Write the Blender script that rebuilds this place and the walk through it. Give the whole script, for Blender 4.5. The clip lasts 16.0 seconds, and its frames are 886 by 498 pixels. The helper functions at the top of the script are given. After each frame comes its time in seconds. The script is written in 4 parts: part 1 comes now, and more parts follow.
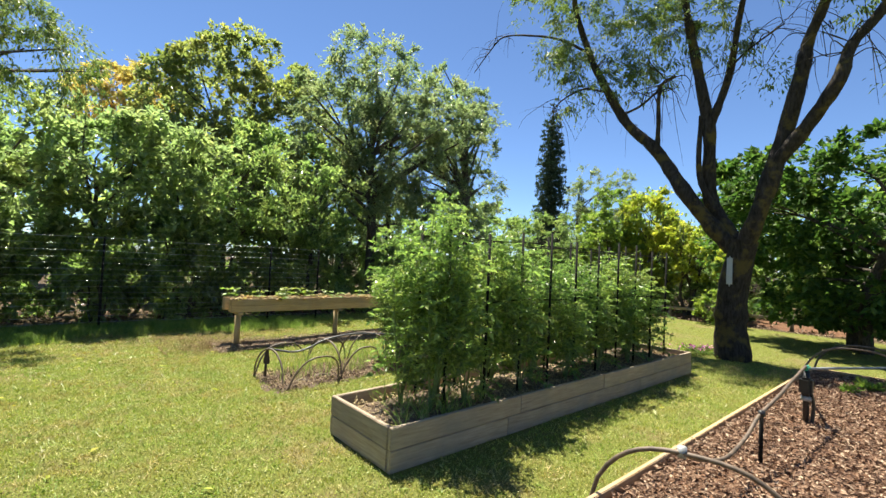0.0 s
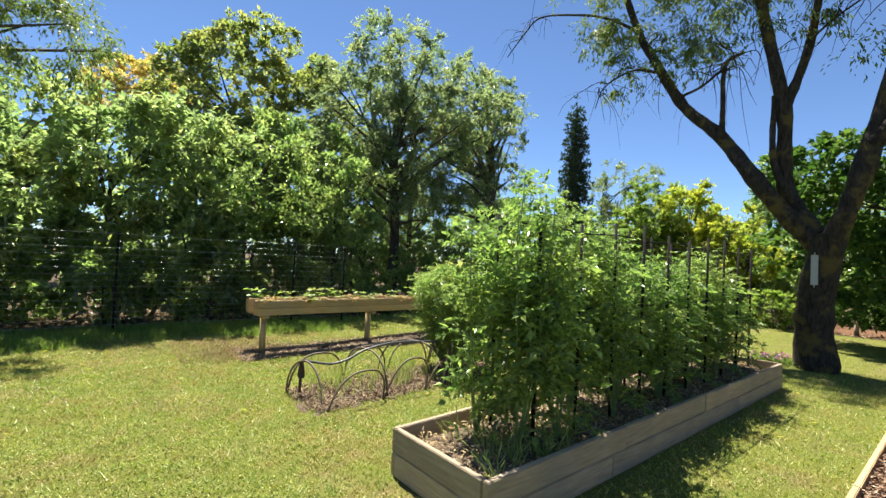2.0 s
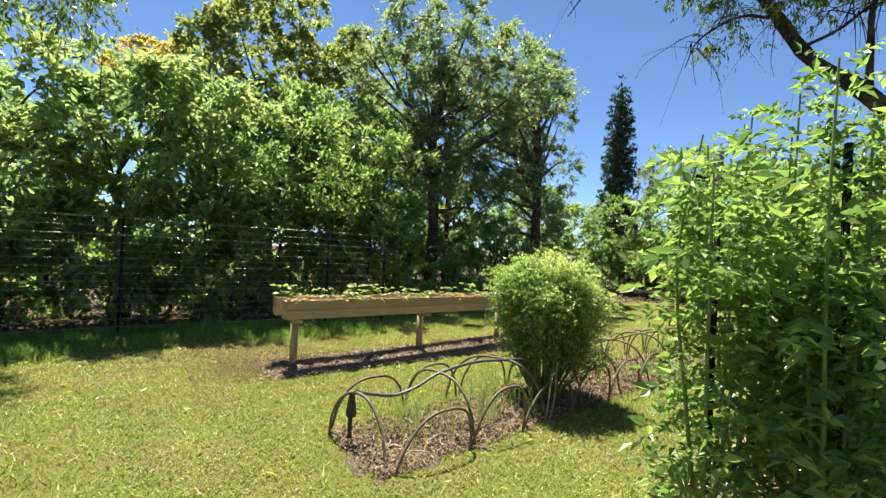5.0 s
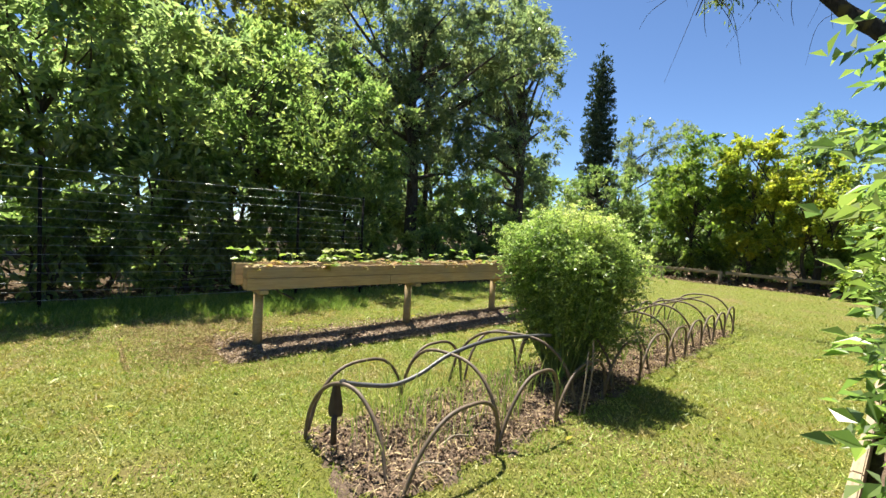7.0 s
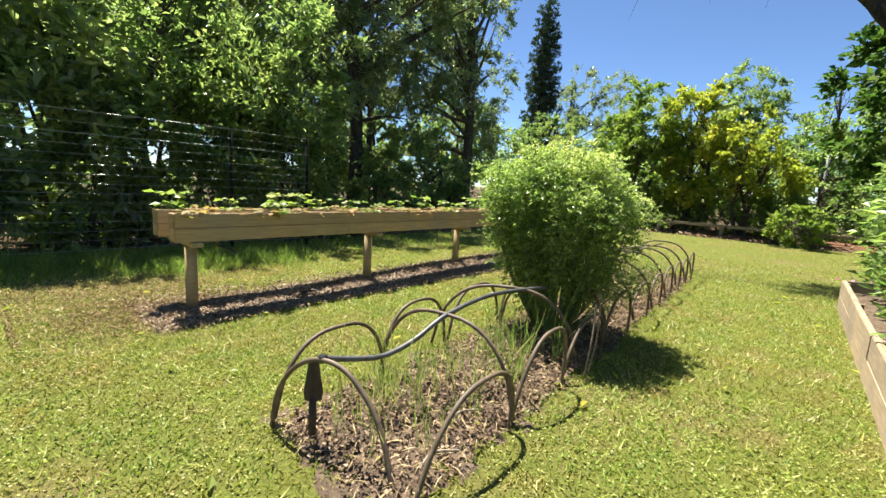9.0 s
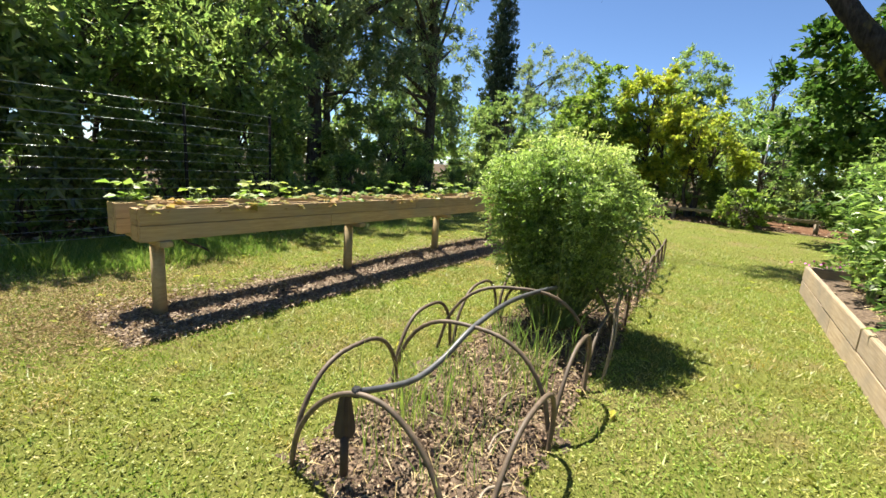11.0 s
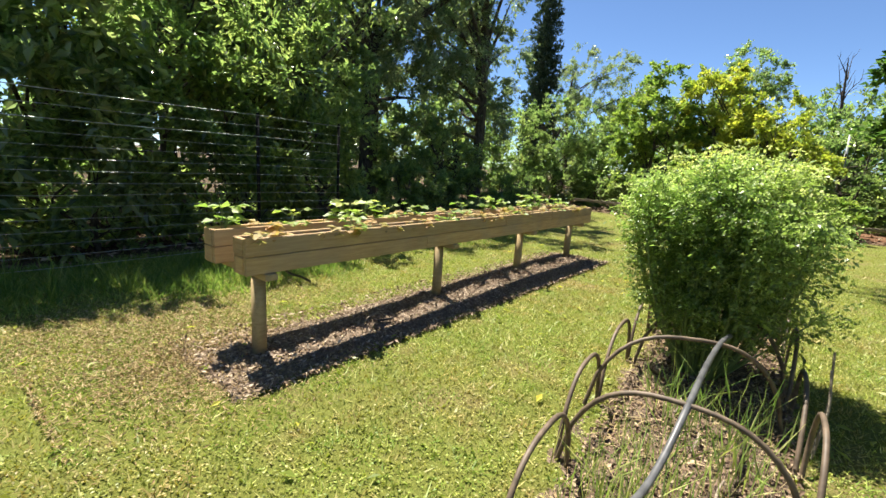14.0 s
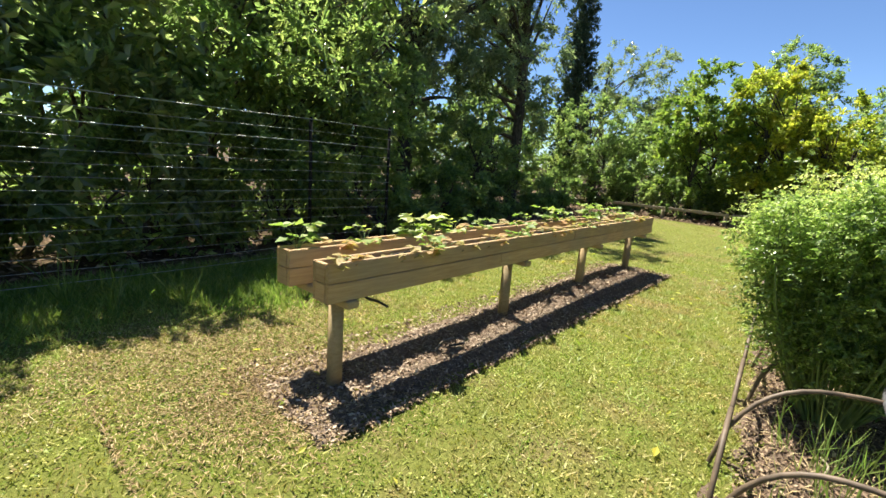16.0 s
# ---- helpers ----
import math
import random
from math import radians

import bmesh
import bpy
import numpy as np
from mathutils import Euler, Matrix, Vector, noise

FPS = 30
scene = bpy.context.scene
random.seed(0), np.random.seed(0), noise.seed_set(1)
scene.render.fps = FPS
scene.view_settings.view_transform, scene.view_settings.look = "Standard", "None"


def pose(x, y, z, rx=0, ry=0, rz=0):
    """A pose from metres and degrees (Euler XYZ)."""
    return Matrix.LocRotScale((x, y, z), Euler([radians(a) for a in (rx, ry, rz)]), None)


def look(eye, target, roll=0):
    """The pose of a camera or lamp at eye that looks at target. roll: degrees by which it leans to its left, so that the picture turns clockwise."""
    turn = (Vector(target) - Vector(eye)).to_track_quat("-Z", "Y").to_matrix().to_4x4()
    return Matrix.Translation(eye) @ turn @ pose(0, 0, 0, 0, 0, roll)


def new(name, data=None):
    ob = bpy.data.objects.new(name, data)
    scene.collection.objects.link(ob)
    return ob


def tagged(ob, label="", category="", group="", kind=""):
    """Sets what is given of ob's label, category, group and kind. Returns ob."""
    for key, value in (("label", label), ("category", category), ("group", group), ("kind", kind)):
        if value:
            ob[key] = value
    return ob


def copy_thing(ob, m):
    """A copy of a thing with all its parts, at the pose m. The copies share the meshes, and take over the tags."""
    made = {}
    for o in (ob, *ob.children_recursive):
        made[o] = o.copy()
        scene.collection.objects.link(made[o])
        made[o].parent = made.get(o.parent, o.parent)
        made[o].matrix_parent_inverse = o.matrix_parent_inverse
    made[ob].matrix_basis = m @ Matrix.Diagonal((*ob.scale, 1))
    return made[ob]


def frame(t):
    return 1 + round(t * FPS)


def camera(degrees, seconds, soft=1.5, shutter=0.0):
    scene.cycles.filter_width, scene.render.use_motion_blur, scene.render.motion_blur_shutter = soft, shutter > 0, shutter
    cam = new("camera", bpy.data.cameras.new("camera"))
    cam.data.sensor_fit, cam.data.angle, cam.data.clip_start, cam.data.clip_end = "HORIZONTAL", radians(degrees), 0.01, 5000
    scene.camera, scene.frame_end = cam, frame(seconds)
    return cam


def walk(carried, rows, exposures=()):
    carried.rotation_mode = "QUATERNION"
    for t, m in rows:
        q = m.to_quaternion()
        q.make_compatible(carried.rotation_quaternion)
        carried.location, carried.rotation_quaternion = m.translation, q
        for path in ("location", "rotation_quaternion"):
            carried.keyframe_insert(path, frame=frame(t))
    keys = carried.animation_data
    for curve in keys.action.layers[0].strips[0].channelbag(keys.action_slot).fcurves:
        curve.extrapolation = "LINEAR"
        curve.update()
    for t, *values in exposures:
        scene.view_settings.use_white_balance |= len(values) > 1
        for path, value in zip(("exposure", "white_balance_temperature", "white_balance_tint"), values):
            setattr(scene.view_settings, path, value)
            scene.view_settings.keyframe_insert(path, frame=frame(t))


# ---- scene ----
cam = camera(90.8, 16.0)
PATH = [
    (0, (-0.101, -0.188, 1.698), (1.205, 1.326, 1.76), 2.7),
    (0.5, (-0.122, 0.081, 1.718), (1.198, 1.582, 1.775), 2.8),
    (1, (-0.101, 0.329, 1.691), (1.219, 1.831, 1.744), 2.8),
    (1.5, (-0.005, 0.608, 1.673), (1.295, 2.127, 1.725), 2.7),
    (2, (0.024, 0.875, 1.664), (1.289, 2.423, 1.715), 2.7),
    (2.5, (0.039, 1.187, 1.652), (1.262, 2.769, 1.7), 2.7),
    (3, (0.051, 1.522, 1.66), (1.247, 3.124, 1.709), 2.5),
    (3.5, (0.122, 1.802, 1.633), (1.303, 3.416, 1.681), 2.4),
    (4, (0.23, 2.051, 1.647), (1.408, 3.667, 1.692), 2.5),
    (6.3, (0.803, 3.244, 1.398), (2.027, 4.826, 1.357), 3.0),
    (6.5, (0.826, 3.315, 1.38), (2.063, 4.886, 1.33), 3.0),
    (7, (0.857, 3.531, 1.346), (2.144, 5.059, 1.259), 3.0),
    (7.5, (0.887, 3.743, 1.366), (2.233, 5.217, 1.239), 3.0),
    (8, (0.919, 3.88, 1.34), (2.327, 5.29, 1.169), 3.2),
    (8.5, (0.968, 4.04, 1.266), (2.42, 5.396, 1.036), 3.2),
    (9, (1.0, 4.178, 1.232), (2.481, 5.489, 0.939), 3.3),
    (9.2, (1.01, 4.223, 1.228), (2.503, 5.517, 0.916), 3.4),
    (11.3, (0.936, 4.756, 1.342), (2.548, 5.875, 0.957), 4.0),
    (11.5, (0.948, 4.837, 1.346), (2.557, 5.96, 0.959), 4.1),
    (12, (0.969, 5.048, 1.353), (2.558, 6.199, 0.967), 4.0),
    (12.5, (0.991, 5.206, 1.373), (2.549, 6.399, 0.985), 4.0),
    (13, (0.988, 5.312, 1.362), (2.524, 6.535, 0.978), 4.0),
    (13.5, (0.933, 5.423, 1.377), (2.461, 6.657, 0.998), 3.8),
    (14, (0.893, 5.528, 1.405), (2.422, 6.76, 1.025), 3.7),
    (14.5, (0.859, 5.653, 1.436), (2.384, 6.889, 1.053), 3.7),
    (15, (0.827, 5.799, 1.454), (2.336, 7.051, 1.06), 4.0),
    (15.5, (0.819, 5.961, 1.467), (2.305, 7.239, 1.071), 4.2),
    (16, (0.829, 6.084, 1.497), (2.293, 7.387, 1.098), 4.2),
]
walk(cam, [(t, look(eye, target, roll)) for t, eye, target, roll in PATH], [(0, 1.55), (16, 1.55)])

# ---- world and sun ----
SUN = Vector((0.1, 0.395, 0.93)).normalized()
world = bpy.data.worlds.new("sky")
scene.world = world
world.use_nodes = True
sky = world.node_tree.nodes.new("ShaderNodeTexSky")
sky.sky_type, sky.sun_disc = "NISHITA", False
sky.sun_elevation, sky.sun_rotation = math.asin(SUN.z), math.atan2(SUN.x, SUN.y)
sky.altitude, sky.air_density, sky.dust_density, sky.ozone_density = 2500, 1.0, 0.0, 6.4
world.node_tree.nodes["Background"].inputs[1].default_value = 0.062
world.node_tree.links.new(sky.outputs[0], world.node_tree.nodes["Background"].inputs[0])
sun = new("sun", bpy.data.lights.new("sun", "SUN"))
sun.data.energy, sun.data.angle, sun.data.color = 5.0, radians(0.53), (1.0, 0.93, 0.8)
sun.matrix_world = look(SUN * 60, (0, 0, 0))


# ---- materials ----
def shader(name):
    m = bpy.data.materials.new(name)
    m.use_nodes = True
    return m, m.node_tree.nodes, m.node_tree.links, m.node_tree.nodes["Principled BSDF"]


def noise_node(n, l, scale, detail=5.0, coord=None, rough=0.6):
    t = n.new("ShaderNodeTexNoise")
    t.inputs["Scale"].default_value, t.inputs["Detail"].default_value, t.inputs["Roughness"].default_value = scale, detail, rough
    if coord is not None:
        l.new(coord, t.inputs["Vector"])
    return t.outputs["Fac"]


def ramp(n, l, fac, stops):
    r = n.new("ShaderNodeValToRGB")
    e = r.color_ramp.elements
    while len(e) < len(stops):
        e.new(0.5)
    for k, (p, c) in enumerate(stops):
        e[k].position, e[k].color = p, (*c, 1)
    l.new(fac, r.inputs[0])
    return r.outputs[0]


def mix(n, l, fac, a, b, blend="MIX"):
    x = n.new("ShaderNodeMix")
    x.data_type, x.blend_type = "RGBA", blend
    for sock, v in ((x.inputs[0], fac), (x.inputs[6], a), (x.inputs[7], b)):
        if isinstance(v, (int, float)):
            sock.default_value = v
        elif isinstance(v, tuple):
            sock.default_value = (*v, 1)
        else:
            l.new(v, sock)
    return x.outputs[2]


def bump(n, l, height, b, strength=0.5, dist=0.01):
    u = n.new("ShaderNodeBump")
    u.inputs["Strength"].default_value, u.inputs["Distance"].default_value = strength, dist
    l.new(height, u.inputs["Height"])
    l.new(u.outputs[0], b.inputs["Normal"])


def where(n):
    return n.new("ShaderNodeNewGeometry").outputs["Position"]


def leaf_material(name, dark, mid, light, gloss=0.45, through_light=0.45, spec=0.5, island=True):
    m, n, l, b = shader(name)
    geo = n.new("ShaderNodeNewGeometry")
    rnd = geo.outputs["Random Per Island"]
    col = ramp(n, l, rnd, [(0.0, dark), (0.5, mid), (1.0, light)])
    patch = ramp(n, l, noise_node(n, l, 1.1, 4, geo.outputs["Position"], 0.65), [(0.32, (0.7, 0.8, 0.7)), (0.5, (1, 1, 1)), (0.68, (1.35, 1.12, 1.1))])
    col = mix(n, l, 1.0, col, patch, "MULTIPLY")
    l.new(col, b.inputs["Base Color"])
    b.inputs["Roughness"].default_value = gloss
    b.inputs["Specular IOR Level"].default_value = spec
    tr = n.new("ShaderNodeBsdfTranslucent")
    l.new(mix(n, l, 1.0, col, (1.68, 1.9, 1.2), "MULTIPLY"), tr.inputs[0])
    ms = n.new("ShaderNodeMixShader")
    ms.inputs[0].default_value = through_light
    l.new(b.outputs[0], ms.inputs[1])
    l.new(tr.outputs[0], ms.inputs[2])
    l.new(ms.outputs[0], n["Material Output"].inputs[0])
    return m


def bark_material(name, dark, light, moss=None):
    m, n, l, b = shader(name)
    p = where(n)
    mp = n.new("ShaderNodeMapping")
    mp.inputs["Scale"].default_value = (1, 1, 0.3)
    l.new(p, mp.inputs[0])
    fine = noise_node(n, l, 22, 6, mp.outputs[0])
    col = ramp(n, l, fine, [(0.3, dark), (0.7, light)])
    if moss:
        patch = ramp(n, l, noise_node(n, l, 2.6, 4, p), [(0.52, (0, 0, 0)), (0.62, (1, 1, 1))])
        col = mix(n, l, patch, col, moss)
    l.new(col, b.inputs["Base Color"])
    b.inputs["Roughness"].default_value = 0.95
    b.inputs["Specular IOR Level"].default_value = 0.2
    bump(n, l, fine, b, 0.9, 0.03)
    return m


def timber_material(name, pale, tan, grey, wear=0.5):
    m, n, l, b = shader(name)
    tc = n.new("ShaderNodeTexCoord").outputs["Object"]
    mp = n.new("ShaderNodeMapping")
    mp.inputs["Scale"].default_value = (0.7, 9, 9)
    l.new(tc, mp.inputs[0])
    rnd = n.new("ShaderNodeObjectInfo").outputs["Random"]
    add = n.new("ShaderNodeVectorMath")
    l.new(mp.outputs[0], add.inputs[0])
    l.new(rnd, add.inputs[1])
    grain = noise_node(n, l, 6, 8, add.outputs[0], 0.65)
    col = ramp(n, l, grain, [(0.3, tan), (0.62, pale)])
    blotch = ramp(n, l, noise_node(n, l, 2.2, 4, where(n)), [(0.42, (0, 0, 0)), (0.68, (1, 1, 1))])
    col = mix(n, l, mix(n, l, 1.0, blotch, (wear, wear, wear), "MULTIPLY"), col, grey)
    knots = n.new("ShaderNodeTexVoronoi")
    knots.inputs["Scale"].default_value = 3.0
    l.new(tc, knots.inputs["Vector"])
    kn = ramp(n, l, knots.outputs["Distance"], [(0.05, (0.45, 0.36, 0.28)), (0.1, (1, 1, 1))])
    col = mix(n, l, 1.0, col, kn, "MULTIPLY")
    tone = ramp(n, l, rnd, [(0, (0.82, 0.82, 0.84)), (1, (1.1, 1.06, 1.0))])
    col = mix(n, l, 1.0, col, tone, "MULTIPLY")
    l.new(col, b.inputs["Base Color"])
    b.inputs["Roughness"].default_value = 0.8
    b.inputs["Specular IOR Level"].default_value = 0.25
    bump(n, l, grain, b, 0.35, 0.004)
    return m


def speckle_material(name, stops, scale=60, rough=0.95, relief=0.02, second=1.5):
    m, n, l, b = shader(name)
    p = where(n)
    f = noise_node(n, l, scale, 6, p, 0.7)
    col = ramp(n, l, f, stops)
    big = ramp(n, l, noise_node(n, l, second, 4, p), [(0.3, (0.75, 0.74, 0.72)), (0.7, (1.15, 1.15, 1.15))])
    l.new(mix(n, l, 1.0, col, big, "MULTIPLY"), b.inputs["Base Color"])
    b.inputs["Roughness"].default_value = rough
    b.inputs["Specular IOR Level"].default_value = 0.2
    bump(n, l, f, b, 0.8, relief)
    return m


def island_material(name, stops, rough=0.9, spec=0.2):
    m, n, l, b = shader(name)
    l.new(ramp(n, l, n.new("ShaderNodeNewGeometry").outputs["Random Per Island"], stops), b.inputs["Base Color"])
    b.inputs["Roughness"].default_value, b.inputs["Specular IOR Level"].default_value = rough, spec
    return m


def plain_material(name, colour, rough=0.5, metal=0.0, vary=0.25):
    m, n, l, b = shader(name)
    f = noise_node(n, l, 14, 4, where(n))
    lo, hi = tuple(c * (1 - vary) for c in colour), tuple(min(1, c * (1 + vary)) for c in colour)
    l.new(ramp(n, l, f, [(0.3, lo), (0.7, hi)]), b.inputs["Base Color"])
    b.inputs["Roughness"].default_value, b.inputs["Metallic"].default_value = rough, metal
    return m


def ground_material():
    m, n, l, b = shader("lawn_and_litter")
    p = where(n)
    green = ramp(n, l, noise_node(n, l, 45, 6, p, 0.75), [(0.3, (0.07, 0.085, 0.018)), (0.55, (0.15, 0.165, 0.035)), (0.75, (0.25, 0.235, 0.08))])
    dry = ramp(n, l, noise_node(n, l, 70, 5, p, 0.7), [(0.3, (0.11, 0.085, 0.035)), (0.7, (0.25, 0.2, 0.09))])
    dry_mask = ramp(n, l, noise_node(n, l, 0.9, 4, p, 0.65), [(0.52, (0, 0, 0)), (0.66, (0.8, 0.8, 0.8))])
    lawn = mix(n, l, dry_mask, green, dry)
    litter = ramp(n, l, noise_node(n, l, 35, 6, p, 0.7), [(0.3, (0.035, 0.025, 0.015)), (0.6, (0.1, 0.07, 0.04)), (0.75, (0.2, 0.15, 0.09))])
    sep = n.new("ShaderNodeSeparateXYZ")
    l.new(p, sep.inputs[0])
    wob = n.new("ShaderNodeMath")
    wob.operation = "MULTIPLY_ADD"
    l.new(noise_node(n, l, 0.8, 3, p), wob.inputs[0])
    wob.inputs[1].default_value, wob.inputs[2].default_value = 1.6, -0.8

    def past(axis, at):
        a = n.new("ShaderNodeMath")
        l.new(sep.outputs[axis], a.inputs[0])
        l.new(wob.outputs[0], a.inputs[1])
        g = n.new("ShaderNodeMapRange")
        l.new(a.outputs[0], g.inputs[0])
        g.inputs[1].default_value, g.inputs[2].default_value = at - 0.25, at + 0.25
        return g.outputs[0]

    mx = n.new("ShaderNodeMath")
    mx.operation = "MAXIMUM"
    l.new(past(0, 17.3), mx.inputs[0])
    l.new(past(1, 11.9), mx.inputs[1])
    l.new(mix(n, l, mx.outputs[0], lawn, litter), b.inputs["Base Color"])
    b.inputs["Roughness"].default_value, b.inputs["Specular IOR Level"].default_value = 0.95, 0.15
    bump(n, l, noise_node(n, l, 60, 5, p, 0.7), b, 0.8, 0.03)
    return m


M_GROUND = ground_material()
def grass_material(name):
    m, n, l, b = shader(name)
    geo = n.new("ShaderNodeNewGeometry")
    p, rnd = geo.outputs["Position"], geo.outputs["Random Per Island"]
    green = ramp(n, l, rnd, [(0.0, (0.14, 0.215, 0.035)), (0.5, (0.28, 0.345, 0.065)), (0.88, (0.41, 0.43, 0.115)), (1.0, (0.5, 0.48, 0.21))])
    dry = ramp(n, l, rnd, [(0.0, (0.2, 0.14, 0.05)), (0.5, (0.36, 0.26, 0.1)), (1.0, (0.55, 0.44, 0.22))])
    big = noise_node(n, l, 0.75, 5, p, 0.7)
    mid = noise_node(n, l, 5.0, 3, p, 0.6)
    add = n.new("ShaderNodeMath")
    l.new(big, add.inputs[0])
    l.new(mid, add.inputs[1])
    scale = n.new("ShaderNodeMapRange")
    scale.inputs[1].default_value, scale.inputs[2].default_value, scale.inputs[3].default_value, scale.inputs[4].default_value = 0.93, 1.17, 0.0, 0.85
    l.new(add.outputs[0], scale.inputs[0])
    col = mix(n, l, scale.outputs[0], green, dry)
    lush = ramp(n, l, noise_node(n, l, 2.3, 4, p, 0.65), [(0.35, (0.68, 0.82, 0.6)), (0.55, (1.0, 1.0, 1.0)), (0.72, (1.2, 1.1, 1.1))])
    col = mix(n, l, 1.0, col, lush, "MULTIPLY")
    l.new(col, b.inputs["Base Color"])
    b.inputs["Roughness"].default_value, b.inputs["Specular IOR Level"].default_value = 0.45, 0.35
    tr = n.new("ShaderNodeBsdfTranslucent")
    l.new(mix(n, l, 1.0, col, (1.2, 1.3, 0.6), "MULTIPLY"), tr.inputs[0])
    ms = n.new("ShaderNodeMixShader")
    ms.inputs[0].default_value = 0.3
    l.new(b.outputs[0], ms.inputs[1])
    l.new(tr.outputs[0], ms.inputs[2])
    l.new(ms.outputs[0], n["Material Output"].inputs[0])
    return m


M_TURF = grass_material("mown_turf")
M_MEADOW = leaf_material("long_grass", (0.09, 0.15, 0.035), (0.15, 0.225, 0.05), (0.27, 0.32, 0.1), 0.45, 0.45, 0.4)
M_DRY = island_material("dry_clippings", [(0, (0.22, 0.15, 0.075)), (0.5, (0.37, 0.28, 0.14)), (1, (0.52, 0.42, 0.25))])
M_SHINY = leaf_material("glossy_broad_leaf", (0.12, 0.155, 0.09), (0.18, 0.23, 0.12), (0.275, 0.325, 0.16), 0.18, 0.64, 1.0)
M_DOME = leaf_material("yellow_green_leaf", (0.125, 0.15, 0.055), (0.185, 0.21, 0.075), (0.28, 0.285, 0.1), 0.32, 0.56, 0.7)
M_GREY = leaf_material("grey_green_leaf", (0.115, 0.145, 0.09), (0.165, 0.2, 0.12), (0.24, 0.275, 0.165), 0.26, 0.58, 0.9)
M_HEDGE = leaf_material("mid_green_leaf", (0.1, 0.14, 0.06), (0.16, 0.215, 0.085), (0.25, 0.31, 0.12), 0.28, 0.63, 0.8)
M_WILLOW = leaf_material("willow_leaf", (0.07, 0.1, 0.03), (0.12, 0.16, 0.045), (0.2, 0.24, 0.08), 0.45, 0.45, 0.4)
M_LIME = leaf_material("lime_leaf", (0.1, 0.16, 0.04), (0.175, 0.24, 0.05), (0.28, 0.34, 0.075), 0.42, 0.5, 0.5)
M_GOLD = leaf_material("golden_leaf", (0.16, 0.21, 0.04), (0.29, 0.32, 0.05), (0.46, 0.44, 0.08), 0.42, 0.5, 0.5)
M_AMBER = leaf_material("amber_leaf", (0.34, 0.26, 0.09), (0.48, 0.37, 0.13), (0.56, 0.45, 0.18), 0.5, 0.45, 0.3)
M_CYPRESS = leaf_material("cypress_leaf", (0.03, 0.05, 0.03), (0.05, 0.078, 0.045), (0.08, 0.11, 0.06), 0.6, 0.2, 0.3)
M_FIG = leaf_material("fig_leaf", (0.035, 0.075, 0.02), (0.06, 0.115, 0.028), (0.12, 0.19, 0.045), 0.55, 0.4, 0.25)
M_TOMATO = leaf_material("tomato_leaf", (0.085, 0.135, 0.052), (0.14, 0.208, 0.068), (0.245, 0.315, 0.098), 0.34, 0.55, 0.6)
M_BUSH = leaf_material("parsley_leaf", (0.11, 0.16, 0.055), (0.19, 0.25, 0.075), (0.32, 0.375, 0.13), 0.34, 0.5, 0.7)
M_FLOWERLET = leaf_material("pale_umbel", (0.34, 0.42, 0.13), (0.47, 0.54, 0.2), (0.62, 0.66, 0.32), 0.6, 0.35, 0.3)
M_BERRY = leaf_material("strawberry_leaf", (0.12, 0.2, 0.045), (0.2, 0.29, 0.065), (0.34, 0.39, 0.13), 0.45, 0.4, 0.4)
M_BERRY_OLD = leaf_material("dry_strawberry_leaf", (0.27, 0.22, 0.08), (0.38, 0.32, 0.13), (0.36, 0.22, 0.12), 0.6, 0.3, 0.3)
M_ONION = leaf_material("onion_leaf", (0.12, 0.2, 0.05), (0.2, 0.29, 0.07), (0.36, 0.38, 0.14), 0.45, 0.3, 0.4)
M_STEM = plain_material("green_stem", (0.14, 0.2, 0.06), 0.6)
M_BARK = bark_material("dark_mossy_bark", (0.014, 0.011, 0.009), (0.06, 0.05, 0.04), (0.1, 0.075, 0.025))
M_BARK2 = bark_material("grey_brown_bark", (0.03, 0.026, 0.02), (0.12, 0.1, 0.08))
M_TIMBER = timber_material("weathered_sleeper", (0.42, 0.34, 0.24), (0.27, 0.2, 0.13), (0.25, 0.22, 0.18), 0.7)
M_PINE = timber_material("treated_pine", (0.52, 0.37, 0.2), (0.35, 0.22, 0.11), (0.32, 0.27, 0.2), 0.55)
M_POST = timber_material("treated_post", (0.44, 0.34, 0.19), (0.3, 0.22, 0.11), (0.26, 0.23, 0.16), 0.5)
M_SOIL = speckle_material("dark_soil", [(0.3, (0.03, 0.022, 0.016)), (0.55, (0.095, 0.07, 0.05)), (0.8, (0.2, 0.16, 0.12))], 40, 0.95, 0.04)
M_MULCH = speckle_material("bark_mulch", [(0.3, (0.06, 0.03, 0.018)), (0.55, (0.17, 0.09, 0.05)), (0.8, (0.34, 0.22, 0.14))], 35, 0.95, 0.04)
M_CHIPS = island_material("bark_chips", [(0, (0.085, 0.048, 0.032)), (0.45, (0.18, 0.108, 0.068)), (0.8, (0.29, 0.19, 0.125)), (1, (0.47, 0.36, 0.25))])
M_CHIPS2 = island_material("grey_chips", [(0, (0.1, 0.068, 0.045)), (0.45, (0.23, 0.165, 0.115)), (0.8, (0.36, 0.28, 0.2)), (1, (0.52, 0.43, 0.32))])
M_CLOD = island_material("clods_and_straw", [(0, (0.07, 0.046, 0.032)), (0.6, (0.19, 0.13, 0.088)), (0.88, (0.3, 0.22, 0.15)), (1, (0.48, 0.38, 0.25))])
M_STRIP = speckle_material("grey_brown_mulch", [(0.3, (0.09, 0.065, 0.045)), (0.55, (0.22, 0.17, 0.125)), (0.8, (0.38, 0.31, 0.24))], 45, 0.95, 0.03)
